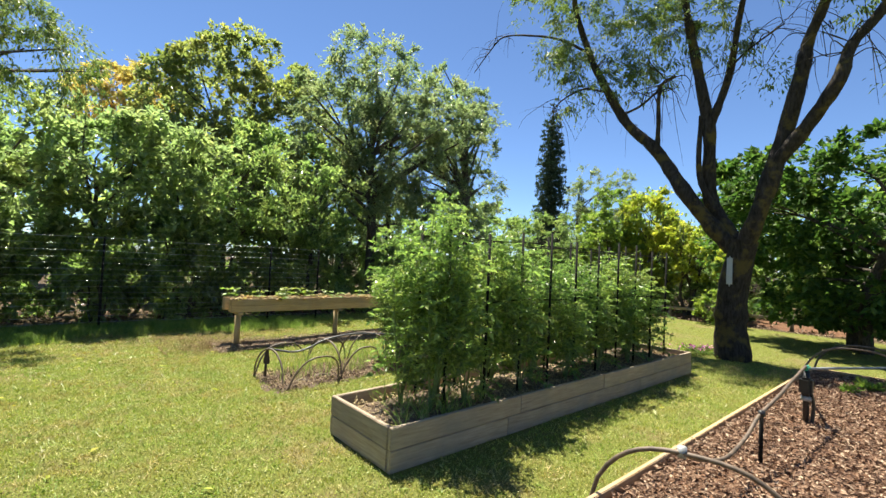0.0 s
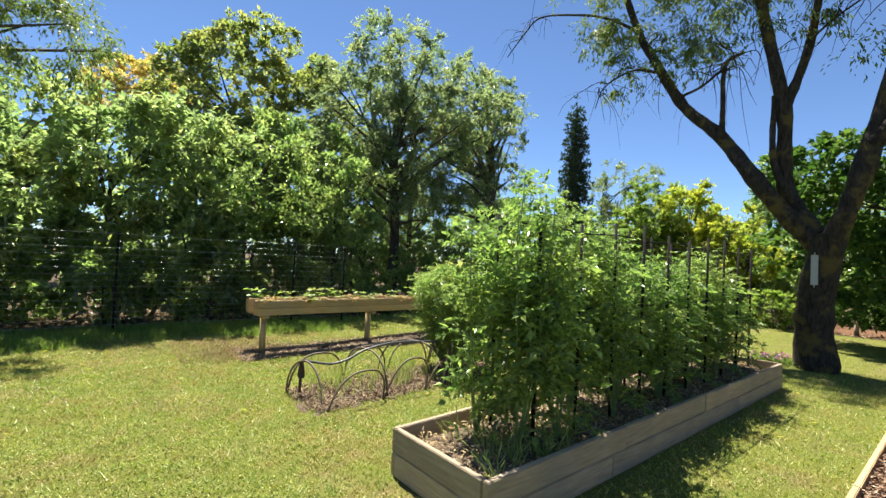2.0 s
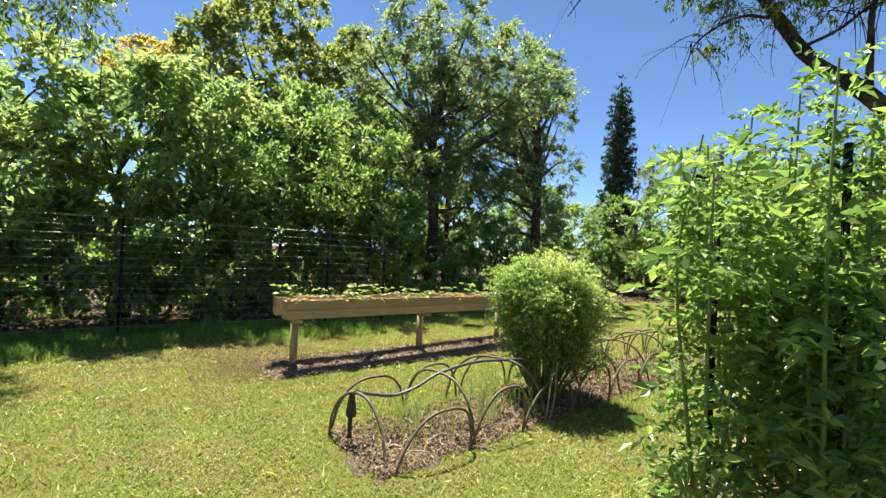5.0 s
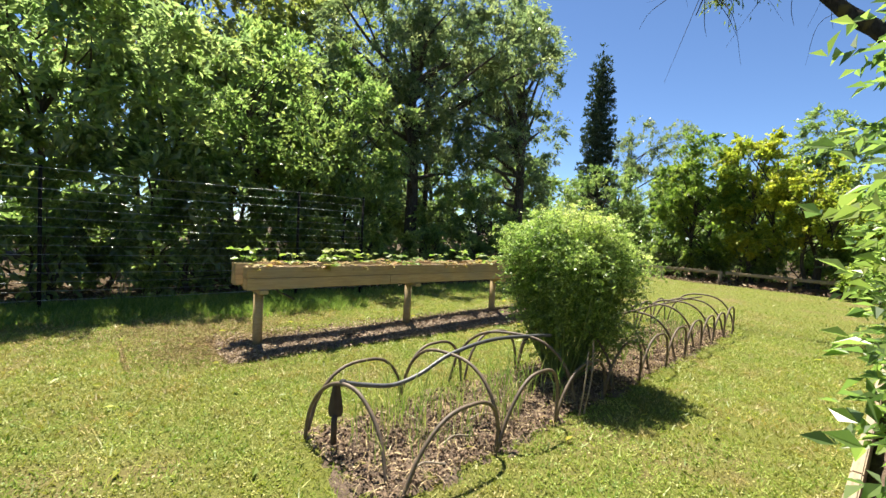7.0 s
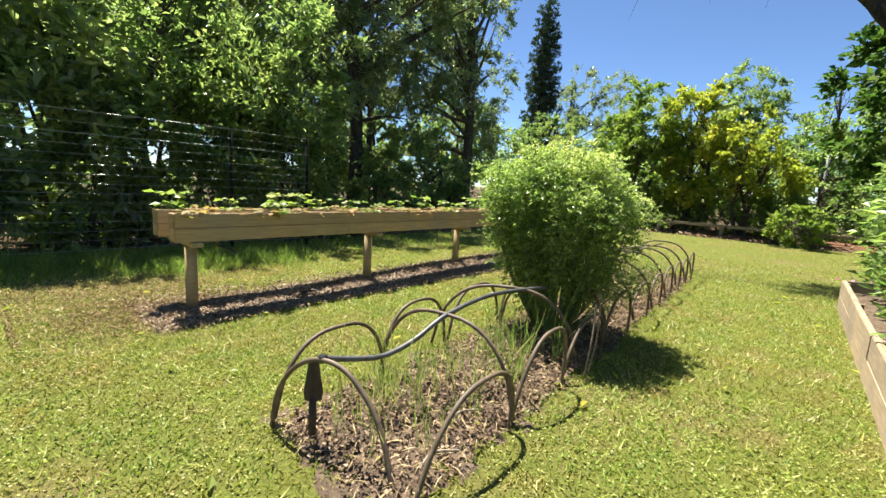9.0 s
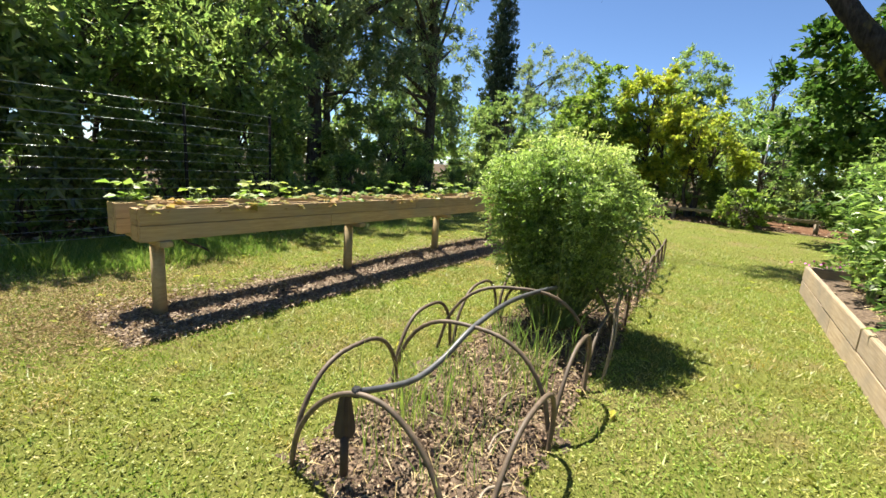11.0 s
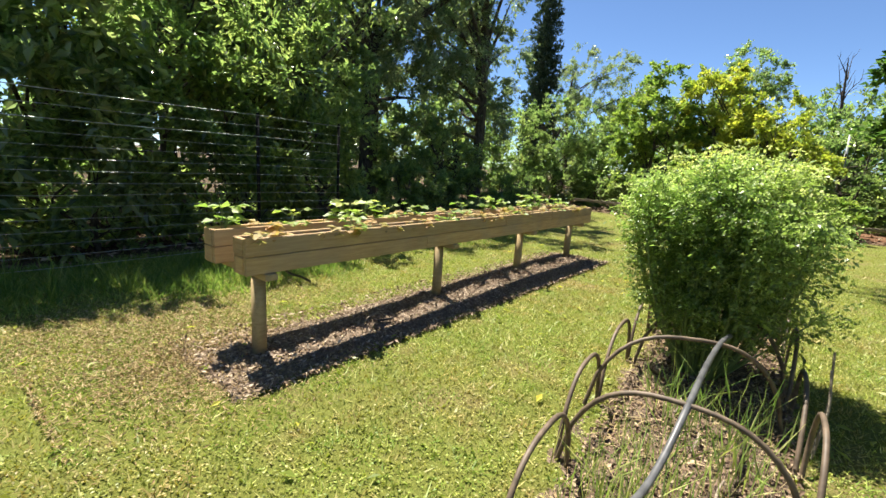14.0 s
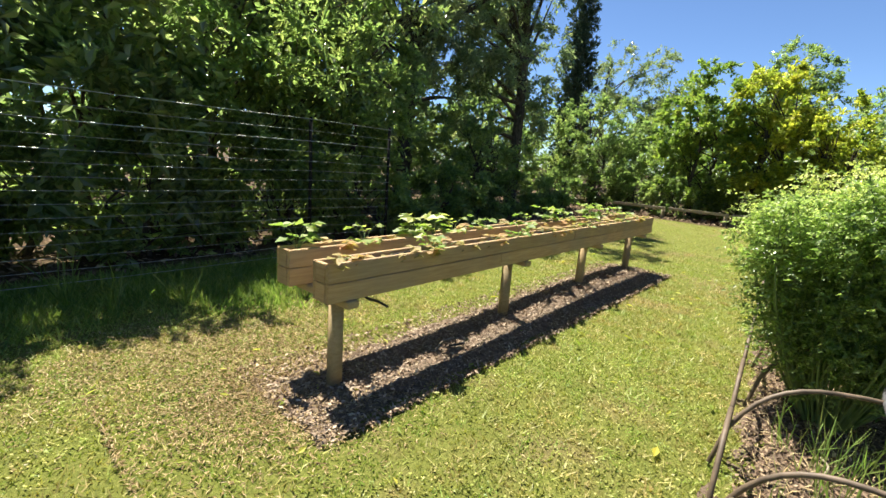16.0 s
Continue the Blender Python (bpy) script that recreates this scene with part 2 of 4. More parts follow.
M_EARTH = speckle_material("crumbly_earth", [(0.3, (0.07, 0.05, 0.036)), (0.55, (0.17, 0.125, 0.09)), (0.8, (0.33, 0.26, 0.19))], 38, 0.95, 0.04)
M_PIPE = plain_material("weathered_poly_pipe", (0.115, 0.083, 0.056), 0.6, 0, 0.5)
# black pipe, its sunlit sheen put into the grey base colour
M_GREYPIPE = plain_material("black_pipe_grey_sheen", (0.085, 0.086, 0.09), 0.42, 0, 0.4)
M_BLACK = plain_material("black_plastic", (0.015, 0.015, 0.016), 0.4)
M_WIRE = plain_material("galvanised_wire", (0.5, 0.5, 0.49), 0.35, 0.8)
M_STEEL = plain_material("galvanised_steel", (0.3, 0.31, 0.31), 0.55, 0.3)
M_DARKPOST = speckle_material("dark_painted_post", [(0.3, (0.006, 0.006, 0.005)), (0.7, (0.014, 0.013, 0.011))], 30, 0.9, 0.002)
M_TAG = plain_material("faded_white_plastic", (0.4, 0.4, 0.38), 0.4, 0, 0.06)
M_GREEN = plain_material("green_plastic", (0.02, 0.32, 0.24), 0.35)
M_PINK = island_material("pink_petal", [(0, (0.62, 0.12, 0.4)), (1, (0.8, 0.3, 0.6))], 0.6)
M_RUST = plain_material("rusted_steel", (0.06, 0.04, 0.03), 0.85)
M_FELT = speckle_material("faded_wood", [(0.3, (0.2, 0.16, 0.12)), (0.7, (0.4, 0.34, 0.27))], 30)

rng = np.random.default_rng(7)


# ---- mesh helpers ----
def quads(name, verts, faces, mat, smooth=False):
    """A mesh from arrays of places and of three or four corners a face."""
    me = bpy.data.meshes.new(name)
    verts, faces = np.asarray(verts, np.float32), np.asarray(faces, np.int32)
    k = faces.shape[1]
    me.vertices.add(len(verts))
    me.vertices.foreach_set("co", verts.ravel())
    me.loops.add(faces.size)
    me.loops.foreach_set("vertex_index", faces.ravel())
    me.polygons.add(len(faces))
    me.polygons.foreach_set("loop_start", np.arange(0, faces.size, k, dtype=np.int32))
    me.polygons.foreach_set("loop_total", np.full(len(faces), k, dtype=np.int32))
    me.polygons.foreach_set("use_smooth", np.full(len(faces), smooth))
    me.materials.append(mat)
    me.update(calc_edges=True)
    return me


def child(name, data, parent, label="", at=None):
    ob = new(name, data)
    ob.parent = parent
    if at is not None:
        ob.matrix_basis = at
    return tagged(ob, label) if label else ob


def thing(name, label, category, at=(0, 0, 0), group="", kind="", turn=0):
    e = new(name)
    e.empty_display_size = 0.1
    e.matrix_basis = pose(*at, 0, 0, turn)
    return tagged(e, label, category, group, kind)


def unit(v):
    return v / np.maximum(np.linalg.norm(v, axis=-1, keepdims=True), 1e-9)


def leaf_blades(base, along, size, wide=0.45, fold=0.18, up=0.6, g=None):
    """Folded four-cornered leaves: places, directions, lengths."""
    g = g or rng
    k = len(base)
    along = unit(along)
    nrm = g.normal(size=(k, 3))
    nrm[:, 2] = np.abs(nrm[:, 2]) + up
    side = unit(np.cross(along, nrm))
    nrm = unit(np.cross(side, along))
    s = np.broadcast_to(np.asarray(size, float), (k,))[:, None]
    mid = base + along * s * 0.45 + nrm * s * fold * 0.5
    v = np.stack([base, mid + side * s * wide * 0.5, base + along * s - nrm * s * fold * 0.6, mid - side * s * wide * 0.5], 1)
    return v.reshape(-1, 3), np.arange(4 * k).reshape(k, 4)


def joined(parts):
    vs, fs, off = [], [], 0
    for v, f in parts:
        vs.append(v)
        fs.append(f + off)
        off += len(v)
    return np.concatenate(vs), np.concatenate(fs)


def smooth_line(pts, steps=5):
    p = np.asarray(pts, float)
    if len(p) < 3:
        return p
    q = np.vstack([2 * p[0] - p[1], p, 2 * p[-1] - p[-2]])
    out = []
    for k in range(1, len(q) - 2):
        a, b, c, d = q[k - 1:k + 3]
        for t in np.linspace(0, 1, steps, endpoint=False):
            out.append(0.5 * (2 * b + (c - a) * t + (2 * a - 5 * b + 4 * c - d) * t ** 2 + (3 * b - a - 3 * c + d) * t ** 3))
    return np.array(out + [p[-1]])


def tube(pts, r0, r1=None, sides=7, lumps=0.0):
    p = np.asarray(pts, float)
    k = len(p)
    r = np.linspace(r0, r0 if r1 is None else r1, k)
    if lumps:
        r = r * (1 + lumps * rng.normal(size=k).clip(-1.5, 1.5))
    tan = unit(np.gradient(p, axis=0))
    ref = np.tile(np.array([0.0, 0.0, 1.0]), (k, 1))
    ref[np.abs(tan[:, 2]) > 0.9] = (1, 0, 0)
    if np.abs(tan[:, 2]).mean() > 0.75:
        ref[:] = (1, 0.2, 0)
    else:
        ref[:] = (0.05, 0.1, 1)
    u = unit(np.cross(tan, ref))
    w = np.cross(tan, u)
    a = np.linspace(0, 2 * math.pi, sides, endpoint=False)
    ring = p[:, None] + r[:, None, None] * (np.cos(a)[None, :, None] * u[:, None] + np.sin(a)[None, :, None] * w[:, None])
    v = ring.reshape(-1, 3)
    i, j = np.meshgrid(np.arange(k - 1), np.arange(sides), indexing="ij")
    j2 = (j + 1) % sides
    f = np.stack([i * sides + j, i * sides + j2, (i + 1) * sides + j2, (i + 1) * sides + j], -1).reshape(-1, 4)
    caps_v = np.vstack([v, p[:1], p[-1:]])
    n0, n1 = len(v), len(v) + 1
    s = np.arange(sides)
    c0 = np.stack([np.full(sides, n0), (s + 1) % sides, s, s], 1)
    c1 = np.stack([np.full(sides, n1), (k - 1) * sides + s, (k - 1) * sides + (s + 1) % sides, (k - 1) * sides + (s + 1) % sides], 1)
    return caps_v, f, c0[:, :3], c1[:, :3]


def tubes_mesh(name, list_of, mat):
    """list_of: (points, first radius, last radius, sides, lumps), all in one mesh."""
    vs, q4, off = [], [], 0
    for pts, r0, r1, sides, lumps in list_of:
        v, f, a, b = tube(pts, r0, r1, sides, lumps)
        q4.append(f + off)
        vs.append(v)
        off += len(v)
    return quads(name, np.concatenate(vs), np.concatenate(q4), mat, True)


def board(name, length, height, depth, mat, bevel=0.006):
    """A sleeper along x from its origin, with eased edges."""
    bm = bmesh.new()
    bmesh.ops.create_cube(bm, size=1)
    for v in bm.verts:
        v.co = Vector(((v.co.x + 0.5) * length, v.co.y * depth, (v.co.z + 0.5) * height))
    bmesh.ops.bevel(bm, geom=bm.edges[:], offset=bevel, segments=2, affect="EDGES")
    me = bpy.data.meshes.new(name)
    bm.to_mesh(me)
    bm.free()
    me.materials.append(mat)
    return me


def post_mesh(name, height, r, mat, sides=12, top=0.006):
    bm = bmesh.new()
    bmesh.ops.create_cone(bm, cap_ends=True, segments=sides, radius1=r, radius2=r * 0.97, depth=height)
    bmesh.ops.translate(bm, verts=bm.verts, vec=(0, 0, height / 2))
    rim = [e for e in bm.edges if all(v.co.z > height - 0.001 for v in e.verts)]
    bmesh.ops.bevel(bm, geom=rim, offset=top, segments=2, affect="EDGES")
    for f in bm.faces:
        f.smooth = len(f.verts) == 4
    me = bpy.data.meshes.new(name)
    bm.to_mesh(me)
    bm.free()
    me.materials.append(mat)
    return me


def heap(name, x0, x1, y0, y1, z0, rise, mat, step=0.06, rough=0.02, edge=0.12):
    """A patch of loose soil or mulch with an uneven surface and outline."""
    nx, ny = max(4, int((x1 - x0) / step)), max(4, int((y1 - y0) / step))
    vs = []
    for i in range(nx + 1):
        for j in range(ny + 1):
            x, y = x0 + (x1 - x0) * i / nx, y0 + (y1 - y0) * j / ny
            rim = min(i, nx - i, j, ny - j) == 0
            wx = noise.noise((x * 1.7, y * 1.7, 3)) * edge
            d = min(min(x - x0, x1 - x) / 0.25, min(y - y0, y1 - y) / 0.25, 1)
            z = z0 - (0.03 if rim else 0) + rise * d + rough * (noise.noise((x * 7, y * 7, 1)) + 0.6 * noise.noise((x * 18, y * 18, 2)))
            vs.append((x + wx * (1 - d), y + wx * (1 - d), z))
    fs = [(i * (ny + 1) + j, (i + 1) * (ny + 1) + j, (i + 1) * (ny + 1) + j + 1, i * (ny + 1) + j + 1) for i in range(nx) for j in range(ny)]
    return quads(name, vs, fs, mat, True)


def flakes(name, count, place, size, mat, wide=0.4, lift=0.35):
    """Loose chips lying about: place(count) gives where."""
    base = place(count)
    along = rng.normal(size=(count, 3))
    along[:, 2] *= lift
    v, f = leaf_blades(base, along, size * rng.uniform(0.5, 1.4, count), wide, 0.12, 1.2)
    return quads(name, v, f, mat)


# ---- trees and shrubs ----
def crown_points(blobs, count, clump, shell=0.5):
    """Leaf places in uneven clumps over the outer part of each blob."""
    blobs = np.asarray(blobs, float)
    vol = (blobs[:, 3] * blobs[:, 4] * blobs[:, 5]) ** 0.75
    base, out, cents = [], [], []
    for b, share in zip(blobs, vol / vol.sum()):
        area = (b[3] * b[4] + b[3] * b[5] + b[4] * b[5]) / 3
        k = max(8, int(3.0 * area / clump ** 2))
        d = unit(rng.normal(size=(k, 3)))
        rad = shell + (1.04 - shell) * rng.random((k, 1)) ** 0.7
        c = b[:3] + d * b[3:6] * rad
        cents.append(c)
        m = max(1, int(count * share))
        w = rng.uniform(0.3, 1.0, k) ** 1.5
        pick = rng.choice(k, m, p=w / w.sum())
        arms = unit(rng.normal(size=(k, 7, 3)) * (1, 1, 0.7) + d[:, None] * 0.7) * (clump * rng.uniform(0.5, 1.5, (k, 7, 1)))
        arm = arms[pick, rng.integers(0, 7, m)]
        reach = rng.random((m, 1)) ** 0.8
        off = arm * reach - np.array((0, 0, 0.35)) * clump * reach ** 2 + rng.normal(size=(m, 3)) * clump * 0.1
        base.append(c[pick] + off)
        out.append(unit(arm) * 0.9 + d[pick] * 0.25)
    return np.concatenate(base), np.concatenate(out), np.concatenate(cents)


def tree(name, label, category, root, top, blobs, count, leaf, mat, bark=M_BARK2, radius=0.12, clump=0.5, wide=0.45, droop=0.0, limbs=14, shell=0.5, group="", low=0.05, stems=1):
    e = thing(name, label, category, (root[0], root[1], 0), group)
    o = np.array((root[0], root[1], 0.0))
    base, out, cents = crown_points(blobs, count, clump, shell)
    keep = base[:, 2] > low
    base, out = base[keep], out[keep]
    along = out + rng.normal(size=out.shape) * 0.7
    along[:, 2] -= droop
    v, f = leaf_blades(base - o, along, leaf * rng.uniform(0.55, 1.35, len(base)), wide)
    child("crown", quads("crown", v, f, mat), e)
    lines = []
    for s in range(stems):
        a = 6.28 * s / stems + 0.6
        foot = np.array((0.0, 0.0, -0.05)) + (stems > 1) * np.array((math.cos(a), math.sin(a), 0)) * radius * 1.6
        head = np.array(top, float) - o + (stems > 1) * np.array((math.cos(a), math.sin(a), 0)) * radius * 7
        trunk = smooth_line([foot, foot + (head - foot) * 0.35 + rng.normal(size=3) * (0.1, 0.1, 0), foot + (head - foot) * 0.7 + rng.normal(size=3) * (0.15, 0.15, 0), head])
        lines.append((trunk, radius, radius * 0.35, 8, 0.04))
        for c in cents[rng.choice(len(cents), min(limbs, len(cents)), replace=False)] - o:
            k = int(np.clip(len(trunk) * (0.2 + 0.6 * c[2] / max(head[2], 0.3)), 1, len(trunk) - 1) * rng.uniform(0.6, 0.95))
            a0 = trunk[k]
            mid = (a0 + c) / 2 + rng.normal(size=3) * 0.15 + (0, 0, 0.12)
            lines.append((smooth_line([a0, mid, c], 4), radius * 0.34, radius * 0.06, 5, 0.0))
    child("trunk", tubes_mesh("trunk", lines, bark), e)
    return e


# ---- ground ----
gx = np.unique(np.concatenate([np.linspace(-600, -20, 8), np.linspace(-20, 60, 41), np.linspace(60, 900, 8)]))
gy = np.unique(np.concatenate([np.linspace(-600, -20, 8), np.linspace(-20, 60, 41), np.linspace(60, 900, 8)]))
gv = [(x, y, 0.0) for x in gx for y in gy]
gf = [(i * len(gy) + j, (i + 1) * len(gy) + j, (i + 1) * len(gy) + j + 1, i * len(gy) + j + 1) for i in range(len(gx) - 1) for j in range(len(gy) - 1)]
tagged(new("ground", quads("ground", gv, gf, M_GROUND, True)), "mown lawn with dry patches, leaf litter under trees", "lawn", kind="structure")

BEDS = [(1.92, 8.15, 2.68, 3.75), (5.0, 8.15, 2.68, 3.9), (2.1, 10.3, 0.0, 1.45), (1.92, 7.98, 7.84, 8.7)]


def on_lawn(x, y):
    keep = (x < 17.2) & (y < 11.8)
    v = y - 0.076 * (x - 2.0)
    keep &= ~((x > 2.02 + 0.04 * np.sin(y * 9)) & (x < 8.42) & (v > 5.26 + 0.04 * np.sin(x * 6)) & (v < 6.1 + 0.04 * np.sin(x * 5)))
    for a, b, c, d in BEDS:
        w = 0.05 * np.sin(x * 5) + 0.04 * np.sin(y * 7 + x * 3)
        keep &= ~((x > a + w) & (x < b + w) & (y > c + w) & (y < d + w))
    return keep


def grass(name, label, count, box, height, mat, spread, wide, fade=None):
    x, y = rng.uniform(box[0], box[1], count), rng.uniform(box[2], box[3], count)
    keep = on_lawn(x, y)
    if fade is not None:
        keep &= rng.random(count) < fade(x, y)
    x, y = x[keep], y[keep]
    b = np.stack([x, y, np.zeros_like(x)], 1)
    h = height * rng.uniform(0.5, 1.4, len(x))
    a = rng.uniform(0, 6.283, len(x))
    side = np.stack([np.cos(a), np.sin(a), np.zeros_like(a)], 1) * (wide * rng.uniform(0.6, 1.4, len(x)))[:, None]
    tip = b + np.stack([rng.normal(size=len(x)) * spread, rng.normal(size=len(x)) * spread, np.ones(len(x))], 1) * h[:, None]
    v = np.stack([b - side, b + side, tip], 1).reshape(-1, 3)
    me = quads(name, v, np.arange(len(v)).reshape(-1, 3), mat)
    return tagged(new(name, me), label, "grass", kind="stuff")


def near(x, y):
    d = np.hypot(x - 2.2, y - 6.0)
    return np.clip(1.25 - d / 9.0, 0.12, 1)


def fence_side(x, y):
    return np.clip((y - 9.75 - 0.35 * np.sin(x * 1.3) - 0.2 * np.sin(x * 4.1)) / 0.9, 0, 1) * np.clip((5.2 - x) / 1.5, 0.12, 1)


grass("lawn_grass", "short mown green grass and clover", 500000, (-3.5, 17.2, 0.3, 11.6), 0.028, M_TURF, 0.8, 0.0046, near)
kx, ky = rng.uniform(-2.5, 12, 290000), rng.uniform(0.6, 11.2, 290000)
ok = on_lawn(kx, ky) & (rng.random(290000) < near(kx, ky) ** 1.3) & (np.sin(kx * 2.1 + 1.3 * np.sin(ky * 1.7)) + np.sin(ky * 2.7 + kx) > -1.1)
kp = np.stack([kx[ok], ky[ok], rng.uniform(0.004, 0.026, ok.sum())], 1)
kd = rng.normal(size=kp.shape) * (1, 1, 0.35)
tagged(new("clover", quads("clover", *leaf_blades(kp, kd, 0.0125 * rng.uniform(0.6, 1.6, len(kp)), 0.7, 0.15, 1.2), M_TURF)), "small round clover and weed leaves in the lawn", "clover", kind="stuff")
grass("long_grass", "long shaded green grass along the fence", 60000, (-3, 9, 9.7, 11.7), 0.1, M_MEADOW, 0.5, 0.006, fence_side)


# ---- timber raised bed with tomatoes ----
FLARE = 0.047  # the back boards splay by this much a metre


def raised_bed():
    e = thing("raised_garden_bed", "weathered timber sleeper garden bed two boards high", "garden bed")
    x0, x1, y0, y1, h = 1.93, 8.14, 2.69, 3.72, 0.178
    t = 0.045
    for row, cuts in enumerate(([0, 1.42, 4.3, x1 - x0], [0, 1.62, 3.29, 4.75, x1 - x0])):
        z = row * (h + 0.004)
        for slope, y in ((0.0, y0 + t / 2), (FLARE, y1 - t / 2)):
            for a, b in zip(cuts, cuts[1:]):
                lean = rng.uniform(-0.25, 0.25)
                child("board", board("board", b - a - 0.004, h, t, M_TIMBER), e, "", pose(x0 + a, y + slope * a + rng.uniform(-0.004, 0.004), z, lean, 0, math.degrees(math.atan(slope))))
        for x, wider in ((x0 + t / 2 - 0.004, 0.0), (x1 - t / 2 + 0.004, FLARE * (x1 - x0))):
            child("board", board("board", y1 - y0 + wider - 2 * t - 0.006, h, t, M_TIMBER), e, "", pose(x, y0 + t + 0.003, z + rng.uniform(0, 0.003), 0, 0, 90))
    soil = heap("soil", x0 + t, x1 - t, y0 + t, y1 - t, 0.24, 0.03, M_EARTH, 0.07, 0.03, 0)
    for v in soil.vertices:
        v.co.y += FLARE * (v.co.x - x0) * (v.co.y - y0) / (y1 - y0)
    child("soil", soil, e, "dark garden soil with straw mulch")
    for x in (x0 + 0.06, x0 + 1.42, x0 + 3.29, x0 + 4.75, x1 - 0.06):
        child("corner_stake", board("corner_stake", 0.045, 0.33, 0.04, M_TIMBER), e, "", pose(x - 0.02, y1 + FLARE * (x - x0) - t - 0.026, 0.005))
    return e


raised_bed()
straw_at = lambda k: np.stack([rng.uniform(2.0, 8.0, k), rng.uniform(2.78, 3.64, k), rng.uniform(0.26, 0.31, k)], 1)
tagged(new("straw_mulch", flakes("straw_mulch", 8000, straw_at, 0.055, M_DRY, 0.16)), "scattered straw and dry leaves on bed soil", "mulch", kind="stuff")


def compound_leaves(origins, along, length, leaflets=7, size=0.07, wide=0.5):
    """Feather-shaped leaves: leaflets in pairs along a drooping rib."""
    along = unit(along)
    k = len(origins)
    side = unit(np.cross(along, np.tile((0, 0, 1.0), (k, 1)) + rng.normal(size=(k, 3)) * 0.25))
    bases, dirs, sizes = [], [], []
    L = np.broadcast_to(length, (k,))[:, None]
    for j in range(leaflets):
        f = 0.25 + 0.75 * ((j + 1) // 2) / ((leaflets) // 2 + 0.01)
        if j == leaflets - 1:
            f, sg = 1.0, 0
        else:
            sg = 1 if j % 2 else -1
        sag = -0.34 * f * f
        bases.append(origins + along * L * f + np.array((0, 0, 1.0)) * L * sag)
        dirs.append(along * (0.5 if sg else 1) + side * sg * 0.9 + np.array((0, 0, -0.3)) + rng.normal(size=(k, 3)) * 0.35)
        sizes.append(size * (0.75 + 0.5 * f) * rng.uniform(0.6, 1.35, k) * (L[:, 0] / np.mean(length)))
    return leaf_blades(np.concatenate(bases), np.concatenate(dirs), np.concatenate(sizes), wide, 0.22, 0.7)


def tomato_plant(height, spread, leaves):
    """A bushy plant tied to a stake, with its origin at the soil."""
    e = thing("tomato_plant", "tall leafy green tomato plant tied to stakes", "tomato plant", group="tomatoes in the timber bed")
    stems, orig, dirs, lens = [], [], [], []
    for s in range(5):
        a = rng.uniform(0, 6.283)
        lean = np.array((math.cos(a), math.sin(a) * 0.8, 0)) * spread * rng.uniform(0.25, 0.9)
        hh = height * rng.uniform(0.62, 1.0) if s else height
        pts = smooth_line([(0, 0, -0.02), lean * 0.5 + (0, 0, hh * 0.35), lean * 0.9 + (0, 0, hh * 0.7), lean * (1.0 if s else 0.4) + (0, 0, hh)], 5)
        stems.append((pts, 0.011, 0.004, 5, 0.05))
        k = leaves // 5
        f = rng.uniform(0.1, 1.0, k) ** 0.85
        i = np.clip((f * (len(pts) - 1)).astype(int), 0, len(pts) - 2)
        fr = (f * (len(pts) - 1) - i)[:, None]
        orig.append(pts[i] * (1 - fr) + pts[i + 1] * fr)
        b = rng.uniform(0, 6.283, k)
        dirs.append(np.stack([np.cos(b), np.sin(b), rng.uniform(0.1, 0.75, k)], 1))
        lens.append(rng.uniform(0.16, 0.31, k) * np.where(f > 0.9, 0.7, 1.0))
    o, d, L = np.concatenate(orig), np.concatenate(dirs), np.concatenate(lens)
    v, f = compound_leaves(o, d, L, 11, 0.05, 0.48)
    child("leaves", quads("leaves", v, f, M_TOMATO), e)
    child("stem", tubes_mesh("stem", stems, M_STEM), e)
    return e


models = [tomato_plant(1.76, 0.34, 290), tomato_plant(1.94, 0.26, 290), tomato_plant(1.6, 0.36, 270)]
spots = [(2.53, 3.4), (2.62, 3.04), (3.02, 2.98), (3.06, 3.42), (3.5, 3.18), (3.95, 3.0), (3.98, 3.44), (4.42, 3.2), (4.85, 2.98), (4.9, 3.45), (5.3, 3.2), (5.75, 3.02), (5.8, 3.44), (6.2, 3.2), (6.62, 3.0), (6.68, 3.44), (7.1, 3.2), (7.5, 3.02), (7.55, 3.42)]
for k, (x, y) in enumerate(spots):
    y += FLARE * (x - 1.93) * (y - 2.69)
    m = models[k % 3]
    sc = rng.uniform(0.94, 1.06) * (1.07 if x < 3.3 else 0.93 if x < 4.2 else 0.82)
    at = pose(x, y, 0.26, 0, 0, 360 * rng.random()) @ Matrix.Diagonal((1, 1, sc, 1))
    if k < 3:
        m.matrix_basis = at
    else:
        copy_thing(m, at)

# stakes and the wires between them
for k, (x, y) in enumerate([(x, y) for x in np.linspace(2.8, 7.9, 10) for y in (3.06, 3.52)]):
    st = thing("garden_stake", "dark steel garden stake standing in the bed", "stake", (x, y, 0.2), "stakes in the timber bed")
    child("shaft", post_mesh("shaft", 1.88 + 0.05 * math.sin(k * 2.3), 0.015, M_DARKPOST, 8, 0.003), st)
for y in (3.06, 3.52):
    for z in (1.97, 1.3):
        line = [(x, y + 0.016, z + 0.012 * math.sin(x * 5)) for x in np.linspace(2.6, 7.95, 26)]
        tagged(new("support_wire", tubes_mesh("support_wire", [(line, 0.007, 0.007, 6, 0)], M_DARKPOST)), "thin dark wire strung between garden stakes", "wire", "wires over the tomatoes")


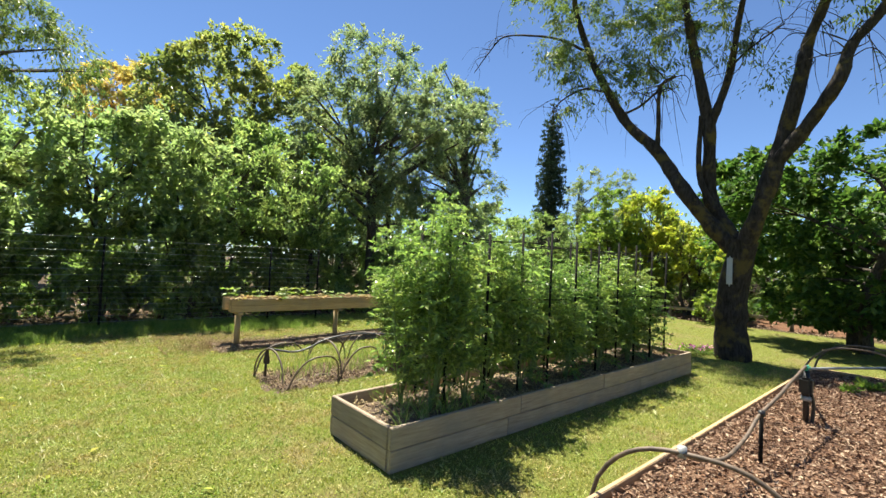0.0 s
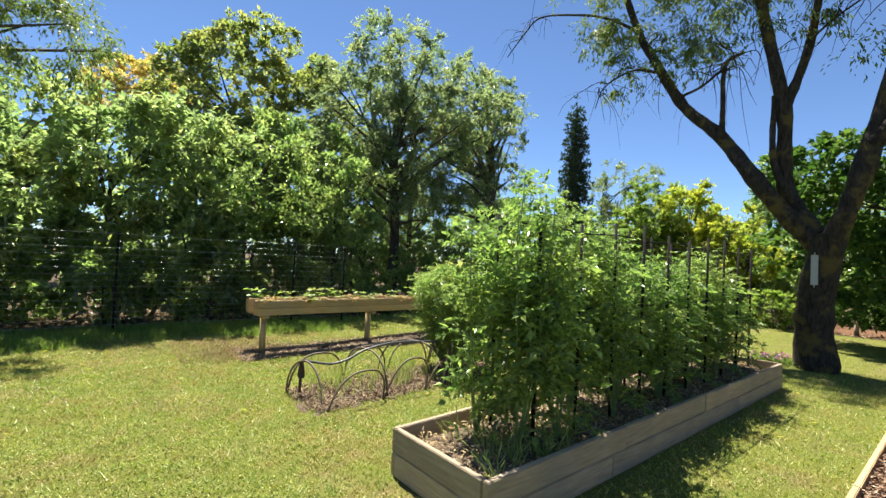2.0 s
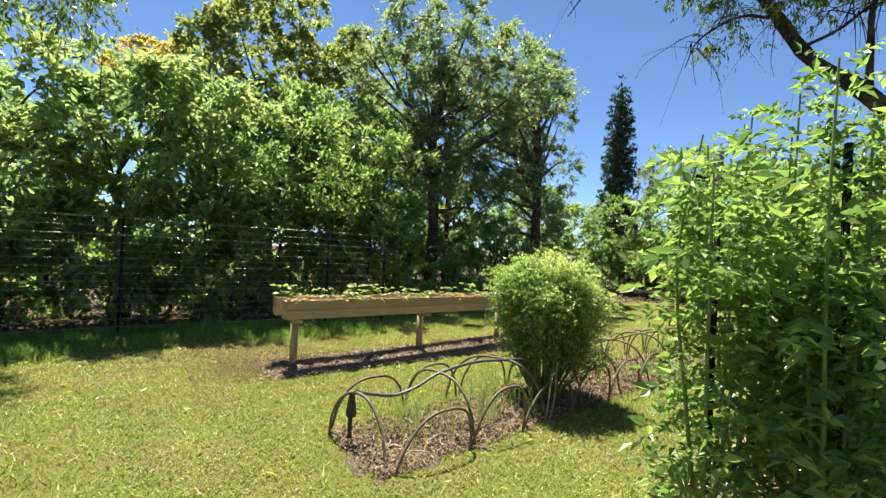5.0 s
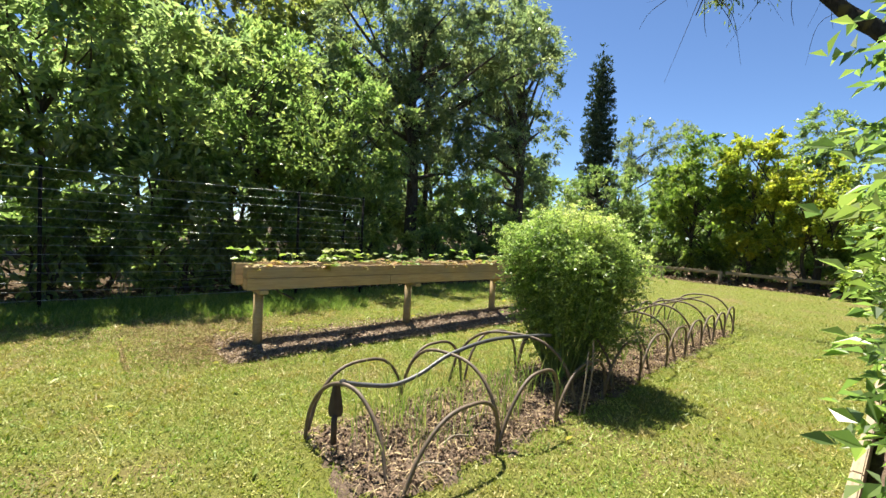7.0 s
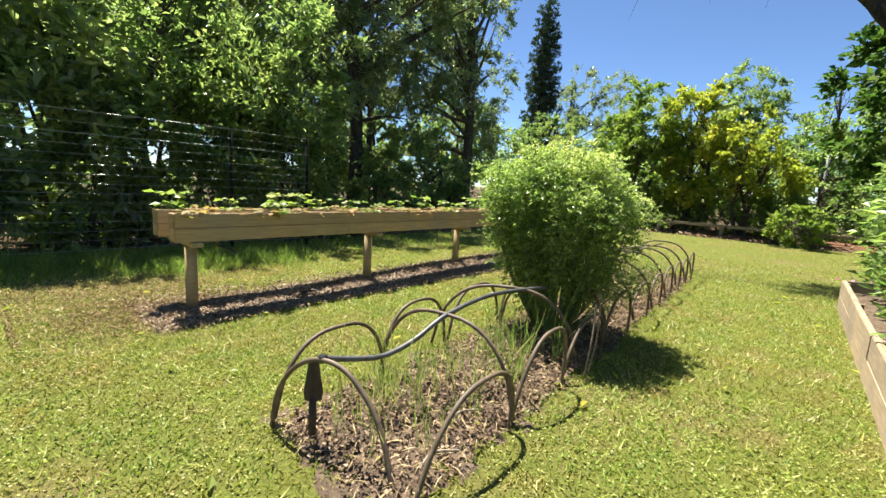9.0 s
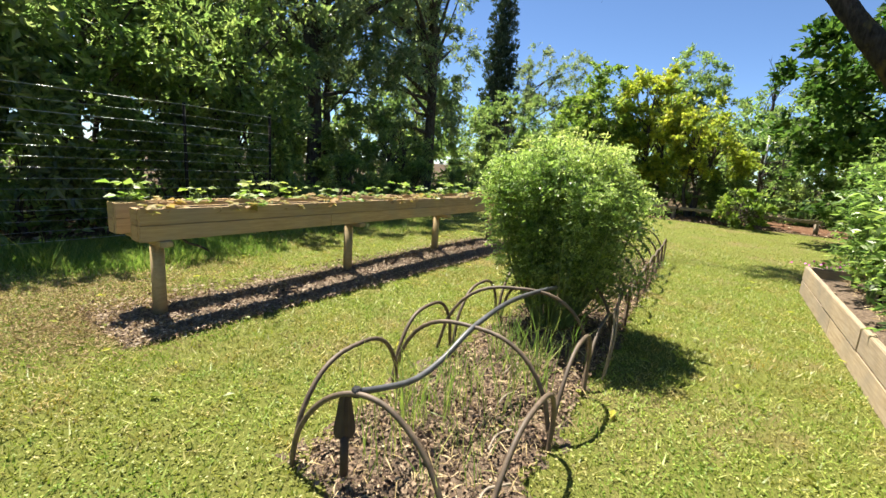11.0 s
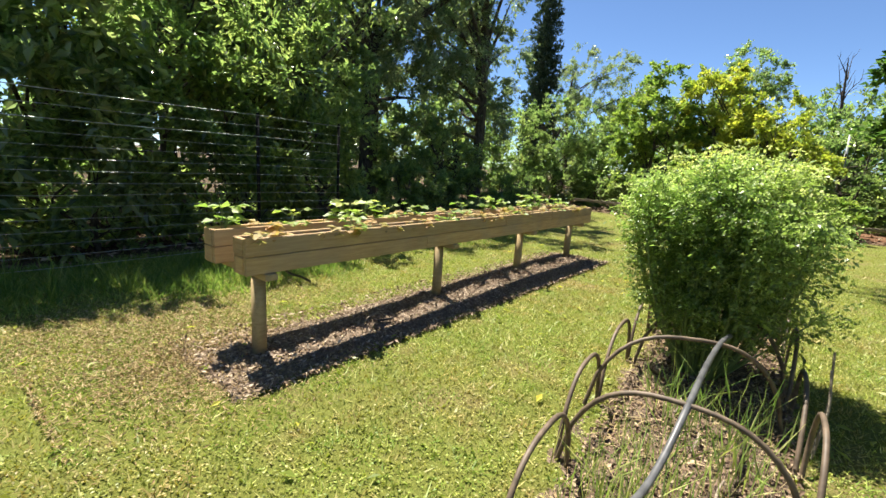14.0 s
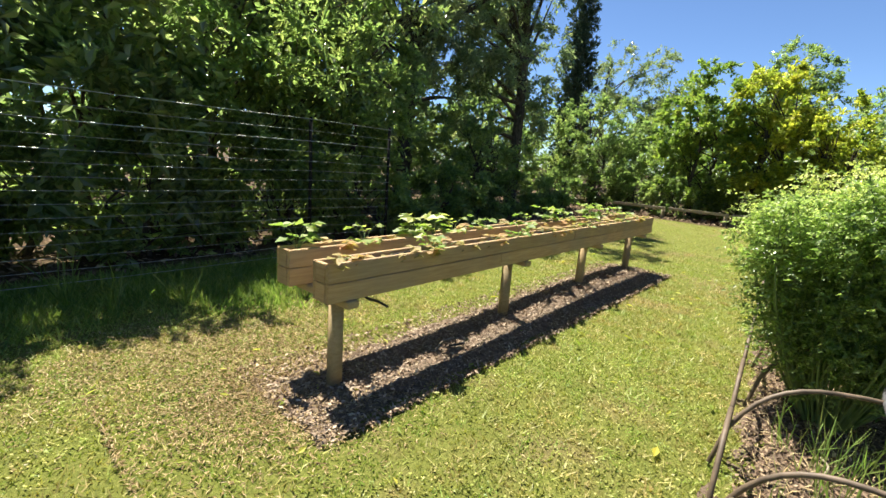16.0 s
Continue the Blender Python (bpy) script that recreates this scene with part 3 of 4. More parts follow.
def leaf_tuft(name, label, category, at, blades, height, mat, lean=0.35, wide=0.05, group=""):
    b = rng.normal(size=(blades, 3)) * (0.03, 0.03, 0)
    d = rng.normal(size=(blades, 3)) * lean
    d[:, 2] = 1
    parts = []
    s = height * rng.uniform(0.6, 1.15, blades)
    v1, f1 = leaf_blades(b, d, s * 0.6, wide, 0.02, 0.0)
    d2 = d + rng.normal(size=d.shape) * 0.35
    v2, f2 = leaf_blades(b + unit(d) * (s * 0.42)[:, None], d2, s * 0.6, wide * 0.8, 0.05, 0.0)
    v, f = joined([(v1, f1), (v2, f2)])
    ob = new(name, quads(name, v, f, mat))
    ob.matrix_basis = pose(*at)
    return tagged(ob, label, category, group)


for k in range(16):
    leaf_tuft("grass_clump", "narrow green leaves at the bed's edge", "plant", (rng.uniform(2.05, 3.3), rng.uniform(2.78, 3.55), 0.25), 16, 0.26, M_ONION, 0.5, 0.07, "tufts in the timber bed")


# ---- bark mulch bed with irrigation pipe ----
def mulch_bed():
    e = thing("mulched_garden_bed", "low timber-edged garden bed filled with bark mulch", "garden bed")
    for y in (1.43, 0.02):
        for a, b in ((2.1, 4.6), (4.6, 7.4), (7.4, 10.25)):
            child("board", board("board", b - a - 0.005, 0.115, 0.042, M_PINE), e, "", pose(a, y, 0, rng.uniform(-1, 1), 0, 0))
    for x in (2.08, 10.27):
        child("board", board("board", 1.45, 0.115, 0.042, M_PINE), e, "", pose(x, 0.0, 0, 0, 0, 90))
    child("mulch", heap("mulch", 2.12, 10.24, 0.05, 1.4, 0.05, 0.02, M_MULCH, 0.06, 0.025, 0), e, "red-brown bark mulch")
    return e


mulch_bed()
chip_at = lambda k: np.stack([rng.uniform(2.15, 10.2, k), rng.uniform(0.08, 1.38, k), rng.uniform(0.06, 0.1, k)], 1)
tagged(new("bark_chips", flakes("bark_chips", 34000, chip_at, 0.05, M_CHIPS, 0.36)), "loose red-brown bark chips", "mulch", kind="stuff")


def hoop_line(a, b, h, skew=0.0, steps=18):
    a, b = np.array(a, float), np.array(b, float)
    out = []
    for s in np.linspace(0, 1, steps):
        z = h * (max(0.0, 1 - abs(2 * s - 1) ** 2.3)) ** 0.62
        p = a + (b - a) * (0.5 + 0.5 * np.sign(s - 0.5) * abs(2 * s - 1) ** 0.8)
        out.append((p[0] + skew * z, p[1], a[2] + (b[2] - a[2]) * s + z))
    return np.array(out)


def hoop(a, b, h, label="bent brown poly pipe hoop pushed into soil", r=0.012, skew=0.0, mat=M_PIPE, group="hoops over the garden bed"):
    o = np.array(((a[0] + b[0]) / 2, (a[1] + b[1]) / 2, 0))
    ob = new("garden_hoop", tubes_mesh("garden_hoop", [(hoop_line(a, b, h, skew) - o, r, r, 8, 0)], mat))
    ob.matrix_basis = pose(*o)
    return tagged(ob, label, "hoop", group)


def pipe(pts, label, r=0.012, mat=M_PIPE, name="irrigation_pipe", steps=6):
    return tagged(new(name, tubes_mesh(name, [(smooth_line(pts, steps), r, r, 8, 0)], mat)), label, "pipe")


hoop((2.85, 1.5, 0.0), (3.12, 0.25, 0.05), 0.52, "grey-brown poly pipe hoop over bark mulch", 0.016, group="hoops over the mulch bed")
pipe([(2.98, 0.93, 0.54), (3.3, 0.92, 0.42), (3.75, 0.9, 0.33), (4.2, 0.89, 0.38), (4.55, 0.88, 0.5), (5.0, 0.84, 0.6), (5.6, 0.85, 0.66), (6.3, 0.86, 0.72)], "grey poly pipe running from hoop to tap", 0.015)
clip = thing("pipe_joiner", "grey plastic joiner clamped on poly pipe", "pipe fitting", (2.985, 0.93, 0.515))
child("sleeve", post_mesh("sleeve", 0.07, 0.03, M_STEEL, 10), clip)
child("bolt", post_mesh("bolt", 0.05, 0.012, M_BLACK, 8), clip, "", pose(0.03, 0.0, -0.02))
stk = thing("garden_stake", "dark stake holding poly pipe above mulch", "stake", (4.57, 0.87, 0.03), "stakes in the mulch bed")
stk_shaft = child("shaft", post_mesh("shaft", 0.5, 0.017, M_DARKPOST, 8, 0.004), stk)
child("cap", post_mesh("cap", 0.05, 0.028, M_BLACK, 8, 0.006), stk_shaft, "", pose(0, 0, 0.46))
tap = thing("irrigation_tap", "black irrigation riser with a green tap", "tap", (6.35, 0.86, 0.05))
child("riser", post_mesh("riser", 0.62, 0.03, M_BLACK, 10, 0.006), tap)
child("riser", tubes_mesh("riser", [(smooth_line([(0.02, -0.05, 0), (0.03, -0.06, 0.25), (0.0, -0.01, 0.5)]), 0.018, 0.018, 8, 0)], M_BLACK), tap)
tap_body = child("body", board("body", 0.14, 0.2, 0.12, M_BLACK, 0.025), tap, "", pose(-0.07, 0, 0.34))
child("handle", board("handle", 0.16, 0.05, 0.05, M_GREEN, 0.014), tap_body, "teal green plastic handle", pose(-0.01, 0, 0.28))
child("clamp", post_mesh("clamp", 0.05, 0.05, M_STEEL, 10), tap, "", pose(0, 0, 0.28))
pipe([(6.3, 0.86, 0.6), (6.9, 0.95, 0.42), (7.6, 1.1, 0.3), (8.4, 1.2, 0.22)], "black poly pipe sagging over the mulch", 0.015, M_BLACK)
hoop((8.9, 1.36, 0.05), (9.3, 0.1, 0.05), 0.62, "dark poly pipe hoop at the bed's far end", 0.015, group="hoops over the mulch bed")
hoop((9.9, 1.36, 0.05), (10.1, 0.1, 0.05), 0.58, "dark poly pipe hoop at the bed's far end", 0.015, group="hoops over the mulch bed")
pipe([(8.6, 1.2, 0.34), (9.2, 0.6, 0.4), (9.9, 0.2, 0.38), (10.4, -0.6, 0.3)], "grey pipe across the bed's far end", 0.02, M_STEEL)
for k in range(7):
    leaf_tuft("herb_plant", "low bright green herb in bark mulch", "plant", (rng.uniform(8.3, 9.8), rng.uniform(0.15, 0.75), 0.07), 60, 0.16, M_LIME, 0.9, 0.45, "herbs in the mulch bed")


# ---- soil bed under pipe hoops ----
SKEW = 0.076
veg = lambda x, y, z=0.0: (x, y + SKEW * (x - 2.0), z)
skewed = lambda f: (lambda k: np.array([veg(*p) for p in f(k)]))

tagged(new("vegetable_bed", heap("vegetable_bed", 1.88, 8.55, 5.12, 6.22, -0.012, 0.035, M_EARTH, 0.035, 0.03, 0.12)), "bare soil vegetable bed set in lawn", "garden bed")
for v in bpy.data.objects["vegetable_bed"].data.vertices:
    v.co = veg(*v.co)
clod_at = lambda k: np.stack([rng.uniform(1.95, 8.45, k), rng.uniform(5.2, 6.12, k), rng.uniform(0.02, 0.06, k)], 1)
tagged(new("clods", flakes("clods", 24000, skewed(clod_at), 0.024, M_CLOD, 0.65, 0.7)), "crumbly soil clods and bits of straw", "soil", kind="stuff")
straw2 = lambda k: np.stack([rng.uniform(1.95, 8.45, k), rng.uniform(5.2, 6.12, k), rng.uniform(0.04, 0.07, k)], 1)
tagged(new("straw", flakes("straw", 4200, skewed(straw2), 0.085, M_DRY, 0.05, 0.3)), "dry straw and stalks on the soil", "straw", kind="stuff")

HX = [2.02, 2.82, 3.55, 4.35, 5.15, 5.9, 6.6, 7.3, 7.95, 8.55]
tagged(pipe([(1.97, 6.1, -0.02), (1.97, 6.04, 0.2), (2.0, 5.93, 0.36), (2.05, 5.79, 0.425), (2.09, 5.63, 0.39), (2.11, 5.46, 0.23), (2.08, 5.31, -0.02)], "bent brown poly pipe hoop at the bed's end", name="garden_hoop"), category="hoop", group="hoops over the garden bed")
hoop((2.795, 6.25, 0.02), (2.89, 5.29, 0.02), 0.475)
hoop((3.38, 6.35, 0.02), (3.87, 5.4, 0.02), 0.505)
for x in HX[3:]:
    hoop(veg(x - 0.1, 6.14, 0.02), veg(x + 0.12, 5.22, 0.02), 0.5 + 0.02 * math.sin(x * 3))
for a, b in zip(HX, HX[1:]):
    hoop(veg(a - 0.02, 6.13 if a < 2.5 else 6.2, 0.02), veg(b - 0.06, 6.13 if a < 2.5 else 6.2, 0.02), 0.39, skew=0.05)
EDGE = [2.1, 2.84, 3.5, 4.25, 5.0, 5.7, 6.3, 6.9, 7.45, 8.0, 8.5]
for a, b in zip(EDGE, EDGE[1:]):
    hoop(veg(a, 5.22, 0.0), veg(b - 0.03, 5.2, 0.0), 0.4 + 0.03 * math.sin(a * 5), skew=0.28)
pipe([(2.05, 5.8, 0.43), (2.2, 5.79, 0.39), (2.4, 5.78, 0.355), (2.6, 5.765, 0.395), (2.845, 5.75, 0.495), (3.25, 5.75, 0.545), (3.7, 5.75, 0.52), (3.95, 5.73, 0.5)], "black poly pipe ridge joining the hoops, sunlit sheen coloured grey", 0.0145, M_GREYPIPE)
pipe([veg(*p) for p in ((4.95, 5.66, 0.53), (5.75, 5.66, 0.52), (6.45, 5.66, 0.53), (7.15, 5.66, 0.52), (7.8, 5.66, 0.52), (8.5, 5.66, 0.5))], "brown poly pipe ridge along the hoops", 0.011)
for k, (dx, dy) in enumerate(((2.06, 5.8),)):
    j = thing("pipe_joiner", "black tape joint where pipes cross", "pipe fitting", (dx, dy, 0.41))
    child("wrap", post_mesh("wrap", 0.035, 0.022, M_BLACK, 10), j)
trowel = thing("garden_trowel", "rusty garden trowel hanging from the hoop", "trowel", (2.03, 5.83, 0.02), turn=-40)
bm = bmesh.new()
bmesh.ops.create_grid(bm, x_segments=6, y_segments=10, size=0.5)
for v in bm.verts:
    u, w = v.co.x * 2, v.co.y + 0.5
    wide = 0.05 * (1 - 0.62 * w) * (0.75 + 0.25 * min(1, w * 6))
    v.co = Vector((u * wide, 0.02 * u * u, 0.2 + 0.2 * w))
bmesh.ops.solidify(bm, geom=bm.faces[:], thickness=0.004)
blade = bpy.data.meshes.new("blade")
bm.to_mesh(blade)
bm.free()
blade.materials.append(M_RUST)
child("blade", blade, trowel)
child("handle", post_mesh("handle", 0.17, 0.018, M_RUST, 10, 0.008), trowel, "", pose(0, 0, 0.04))
for k in range(140):
    x = rng.uniform(2.1, 3.8) if k < 58 else rng.uniform(2.1, 8.3)
    if 3.9 < x < 5.0:
        continue
    leaf_tuft("onion_plant", "thin green onion leaves growing in soil", "onion", veg(x, rng.uniform(5.35, 6.02), 0.03), int(rng.integers(4, 9)), rng.uniform(0.25, 0.5), M_ONION, 0.17, 0.03, "onions in the vegetable bed")
for k in range(5):
    pts = [(2.2 + 0.35 * k, 5.3 + 0.15 * k, 0.07), (2.3 + 0.35 * k, 5.32 + 0.14 * k, 0.09), (2.42 + 0.35 * k, 5.27 + 0.16 * k, 0.07)]
    pipe(pts, "pale dry stalk lying on the soil", 0.006, M_FELT, "dry_stalk")


# ---- parsley bush ----
def bush():
    c = np.array((4.42, 5.91, 0.0))
    e = thing("flowering_bush", "bushy light green parsley plant gone to flower", "bush", tuple(c))
    stems, orig, dirs, heads = [], [], [], []
    for k in range(112):
        a, r = rng.uniform(0, 6.283), 0.57 * rng.random() ** 0.55
        h = 1.47 - 0.22 * (r / 0.57) ** 3 + rng.normal() * 0.09
        if k % 4 == 0:
            h, r = h * rng.uniform(0.45, 0.8), r * 0.65
        if k < 5:
            a, r, h = (-1.0, -0.75, -2.5, 1.9, -1.3)[k], (0.72, 0.66, 0.56, 0.55, 0.68)[k], (1.14, 1.2, 1.3, 1.4, 0.62)[k]
        u = np.array((math.cos(a), math.sin(a), 0.0))
        w = rng.normal(size=3) * (0.05, 0.05, 0)
        pts = smooth_line([u * 0.1 + (0, 0, -0.02), u * (0.1 + 0.42 * r) + w + (0, 0, h * 0.4), u * (0.06 + 0.76 * r) + w + (0, 0, h * 0.75), u * r + (0, 0, h)], 5)
        stems.append((pts, 0.009, 0.003, 5, 0))
        n = 85
        f = rng.uniform(0.2, 1.0, n) ** 0.75 * (len(pts) - 1.01)
        i = f.astype(int)
        q = pts[i] + (pts[i + 1] - pts[i]) * (f - i)[:, None]
        side = rng.normal(size=(n, 3)) * (1, 1, 0.5)
        orig.append(q + unit(side) * rng.uniform(0.0, 0.1, (n, 1)))
        dirs.append(unit(side) + u * 0.5 + (0, 0, 0.35))
        for t in rng.uniform(0.55, 1.0, 22) ** 0.6:
            heads.append(pts[int(t * (len(pts) - 1))] + rng.normal(size=3) * (0.075, 0.075, 0.04) + (0, 0, 0.05))
    o, d = np.concatenate(orig), np.concatenate(dirs)
    keep = o[:, 2] > 0.12
    o, d = o[keep], d[keep]
    v, f = compound_leaves(o, d, 0.085 * rng.uniform(0.6, 1.4, len(o)), 7, 0.022, 0.6)
    child("leaves", quads("leaves", v, f, M_BUSH), e)
    heads = np.array(heads)
    k = len(heads)
    disc = rng.normal(size=(k, 14, 3)) * (0.021, 0.021, 0.007)
    pts = (heads[:, None] + disc).reshape(-1, 3)
    v, f = leaf_blades(pts, rng.normal(size=pts.shape) + (0, 0, 0.4), 0.018 * rng.uniform(0.6, 1.3, len(pts)), 0.8, 0.1, 1.0)
    tagged(child("blossom", quads("blossom", v, f, M_FLOWERLET), e, "pale green-cream flower umbels"), kind="stuff")
    child("stem", tubes_mesh("stem", stems, M_STEM), e)


bush()
for k in range(2):
    pipe([(3.72 + 0.06 * k, 5.27, 0.03), (3.74 + 0.08 * k, 5.25, 0.3), (3.79 + 0.06 * k, 5.27, 0.5 + 0.08 * k)], "dry brown stalk beside the bush", 0.006, M_FELT, "dry_stalk")


# ---- elevated strawberry planter ----
def planter():
    e = thing("elevated_planter", "elevated double timber trough planter on posts", "planter")
    x0, x1 = 2.19, 7.93
    h, t = 0.117, 0.03
    for y0, y1 in ((8.15, 8.315), (8.585, 8.75)):
        for row, cuts in enumerate(([0, 1.72, x1 - x0], [0, 3.1, 4.3, x1 - x0])):
            z = 0.63 + row * (h + 0.003)
            for y in (y0 + t / 2, y1 - t / 2):
                for a, b in zip(cuts, cuts[1:]):
                    child("board", board("board", b - a - 0.003, h, t, M_PINE, 0.004), e, "", pose(x0 + a, y + rng.uniform(-0.002, 0.002), z))
            for x in (x0 + t / 2 - 0.003, x1 - t / 2 + 0.003):
                child("board", board("board", y1 - y0 - 2 * t - 0.004, h, t, M_PINE, 0.004), e, "", pose(x, y0 + t + 0.002, z, 0, 0, 90))
        child("base_board", board("base_board", x1 - x0 - 0.07, 0.02, y1 - y0 - 2 * t - 0.004, M_PINE, 0.003), e, "", pose(x0 + 0.035, (y0 + y1) / 2, 0.632))
        child("soil", heap("soil", x0 + t, x1 - t, y0 + t, y1 - t, 0.8, 0.012, M_SOIL, 0.06, 0.012, 0), e, "dark potting soil")
    for x in (2.35, 4.33, 6.0, 7.58):
        child("post", post_mesh("post", 0.60, 0.05, M_POST, 14), e, "", pose(x, 8.3 if x < 3 else 8.35, -0.02))
        child("bearer", board("bearer", 0.66, 0.045, 0.09, M_POST, 0.006), e, "", pose(x, 8.12, 0.583, 0, 0, 90))
    return e


planter()
for y in (8.233, 8.667):
    line = [(x, y + 0.02 * math.sin(x * 3), 0.835 + 0.02 * math.sin(x * 7)) for x in np.linspace(2.25, 7.85, 60)]
    tagged(new("drip_hose", tubes_mesh("drip_hose", [(line, 0.007, 0.007, 6, 0)], M_BLACK)), "thin black drip hose along the trough", "hose", "drip hoses in the planter")


def strawberry(size, old):
    ob = thing("strawberry_plant", "low strawberry plant with yellowing leaves" if old else "bright green strawberry plant in the trough", "strawberry plant", group="strawberries in the planter")
    stalks, vs = [], []
    k = 9 if not old else 7
    for s in range(k):
        a, out = rng.uniform(0, 6.283), rng.uniform(0.04, 0.13) * size
        tip = np.array((math.cos(a) * out, math.sin(a) * out * 0.8, rng.uniform(0.05, 0.2) * size * (0.45 if old else 1)))
        stalks.append((smooth_line([(0, 0, 0), tip * (0.4, 0.4, 0.7), tip], 3), 0.003, 0.002, 4, 0))
        for da in (-1.1, 0, 1.1):
            d = np.array((math.cos(a + da), math.sin(a + da), rng.uniform(-0.25, 0.2)))
            vs.append(leaf_blades(tip[None], d[None], 0.085 * size * rng.uniform(0.75, 1.2), 0.85, 0.16, 2.0))
    v, f = joined(vs)
    child("leaves", quads("leaves", v, f, M_BERRY_OLD if old else M_BERRY), ob)
    child("stalk", tubes_mesh("stalk", stalks, M_STEM), ob)
    return ob


berries = [strawberry(1.12, False), strawberry(0.85, False), strawberry(0.9, True), strawberry(0.7, True)]
used = set()
for row, y in enumerate((8.233, 8.667)):
    xs = np.arange(2.34, 7.85, 0.2 if row == 0 else 0.25)
    for k, x in enumerate(xs):
        if row == 1:
            m = (0, 2, 1, 3, 0, 0, 1, 2, 1, 3, 2, 1, 3)[k % 13]
        else:
            m = (2, 3, 3, 2, 1, 2, 3, 3, 2, 3, 1, 3, 2)[k % 13]
        at = pose(x + rng.uniform(-0.06, 0.06), y + rng.uniform(-0.02, 0.02), 0.812, 0, 0, 360 * rng.random())
        if m in used:
            copy_thing(berries[m], at)
        else:
            berries[m].matrix_basis = at
            used.add(m)

tagged(new("mulch_strip", heap("mulch_strip", 1.9, 8.0, 7.8, 8.74, -0.004, 0.026, M_STRIP, 0.06, 0.014, 0.16)), "grey-brown mulch strip under the planter", "mulch bed")
mound = lambda x, y: 0.085 * np.clip((x - 3.4) / 2.2, 0, 1) * np.clip((7.95 - x) / 0.6, 0, 1) * np.exp(-((y - 8.3) / 0.26) ** 2)
for v in bpy.data.objects["mulch_strip"].data.vertices:
    v.co.z += mound(v.co.x, v.co.y)
def chips2(k):
    x, y = rng.uniform(1.95, 8.0, k), np.clip(rng.normal(8.24, 0.3, k), 7.8, 8.85)
    return np.stack([x, y, rng.uniform(0.015, 0.04, k) + mound(x, y)], 1)



tagged(new("wood_chips", flakes("wood_chips", 24000, chips2, 0.032, M_CHIPS2, 0.45, 0.4)), "scattered grey-brown wood chips", "mulch", kind="stuff")
dry_at = lambda k: np.stack([np.clip(rng.normal(2.05, 0.42, k), 1.2, 3.4), rng.normal(8.5, 0.38, k), rng.uniform(0.005, 0.03, k)], 1)
tagged(new("dry_clippings", flakes("dry_clippings", 15000, dry_at, 0.03, M_DRY, 0.2, 0.25)), "dry straw-coloured clippings on thin lawn", "clippings", kind="stuff")
dry2 = lambda k: np.stack([rng.normal(2.0, 0.9, k), rng.normal(9.4, 0.28, k) + 0.15 * rng.normal(size=k), rng.uniform(0.008, 0.035, k)], 1)
tagged(new("dry_clippings", flakes("dry_clippings", 11000, dry2, 0.026, M_DRY, 0.25, 0.3)), "browned grass clippings beside the long grass", "clippings", kind="stuff")
pipe([(3.2, 8.2, 0.03), (3.24, 8.18, 0.1), (3.32, 8.15, 0.13), (3.4, 8.16, 0.07), (3.42, 8.2, 0.03)], "pale loop of thin irrigation tube", 0.006, M_FELT, "irrigation_tube")
pipe([(3.36, 8.2, 0.035), (3.45, 8.14, 0.05), (3.52, 8.17, 0.035)], "short black tube lying on the mulch", 0.01, M_BLACK, "irrigation_tube")
pipe([(2.5, 8.25, 0.635), (2.55, 8.24, 0.58), (2.62, 8.22, 0.55), (2.7, 8.21, 0.5)], "black hose end hanging under the trough", 0.009, M_BLACK, "drip_hose")
scatter = lambda k: np.stack([rng.uniform(-1, 9, k), rng.uniform(2, 10, k), np.full(k, 0.03)], 1)
tagged(new("fallen_leaves", flakes("fallen_leaves", 420, scatter, 0.075, M_GOLD, 0.4, 0.15)), "yellow fallen leaves on the lawn", "fallen leaves", kind="stuff")


# ---- wire fence ----
def fence():
    e = thing("wire_fence", "tall wire fence with many horizontal strands", "fence", (0, 11.2, 0))
    for x in (-6.3, -2.9, 0.5, 3.9, 5.2):
        child("post", post_mesh("post", 1.93, 0.022, M_DARKPOST, 10), e, "", pose(x, 0, -0.02))
    for k, z in enumerate((1.88, 1.74, 1.61, 1.48, 1.36, 1.24, 1.12, 1.0, 0.88, 0.76, 0.64, 0.52, 0.4, 0.28, 0.16)):
        line = [(x, -0.036 + 0.01 * math.sin(x * 2 + k), z - 0.025 * math.sin(math.pi * ((x - 0.5) / 3.4 % 1)) * (0.5 + rng.random() * 0.15)) for x in np.linspace(-6.3, 5.2, 52)]
        child("wire", tubes_mesh("wire", [(line, 0.004 if k in (0, 2) else 0.0023, None, 4, 0)], M_WIRE), e)


fence()

# ---- trees behind the fence ----
G = "trees behind the wire fence"
for x, dz in ((-4.6, 0.5), (-2.9, 0.0), (-1.2, 0.1), (0.5, -0.1), (2.0, 0.2)):
    tree("broadleaf_shrub_tree", "dense tree with large glossy dark leaves", "tree", (x, 13.5), (x, 13.5, 3.6 + dz), [(x - 0.5, 11.85, 3.4, 0.65, 0.35, 0.3), (x + 0.4, 11.95, 4.2, 0.6, 0.35, 0.3), (x - 0.1, 12.15, 4.7, 0.75, 0.4, 0.35), (x + 0.35, 11.85, 2.7, 0.5, 0.25, 0.25), (x, 12.35, 1.6, 1.15, 0.65, 1.0), (x + 0.2, 12.85, 2.7, 1.2, 0.7, 0.9), (x - 0.15, 13.4, 4.0 + dz, 1.2, 0.7, 1.0)], 9500, 0.165, M_SHINY, radius=0.09, clump=0.42, wide=0.46, group=G, shell=0.4)
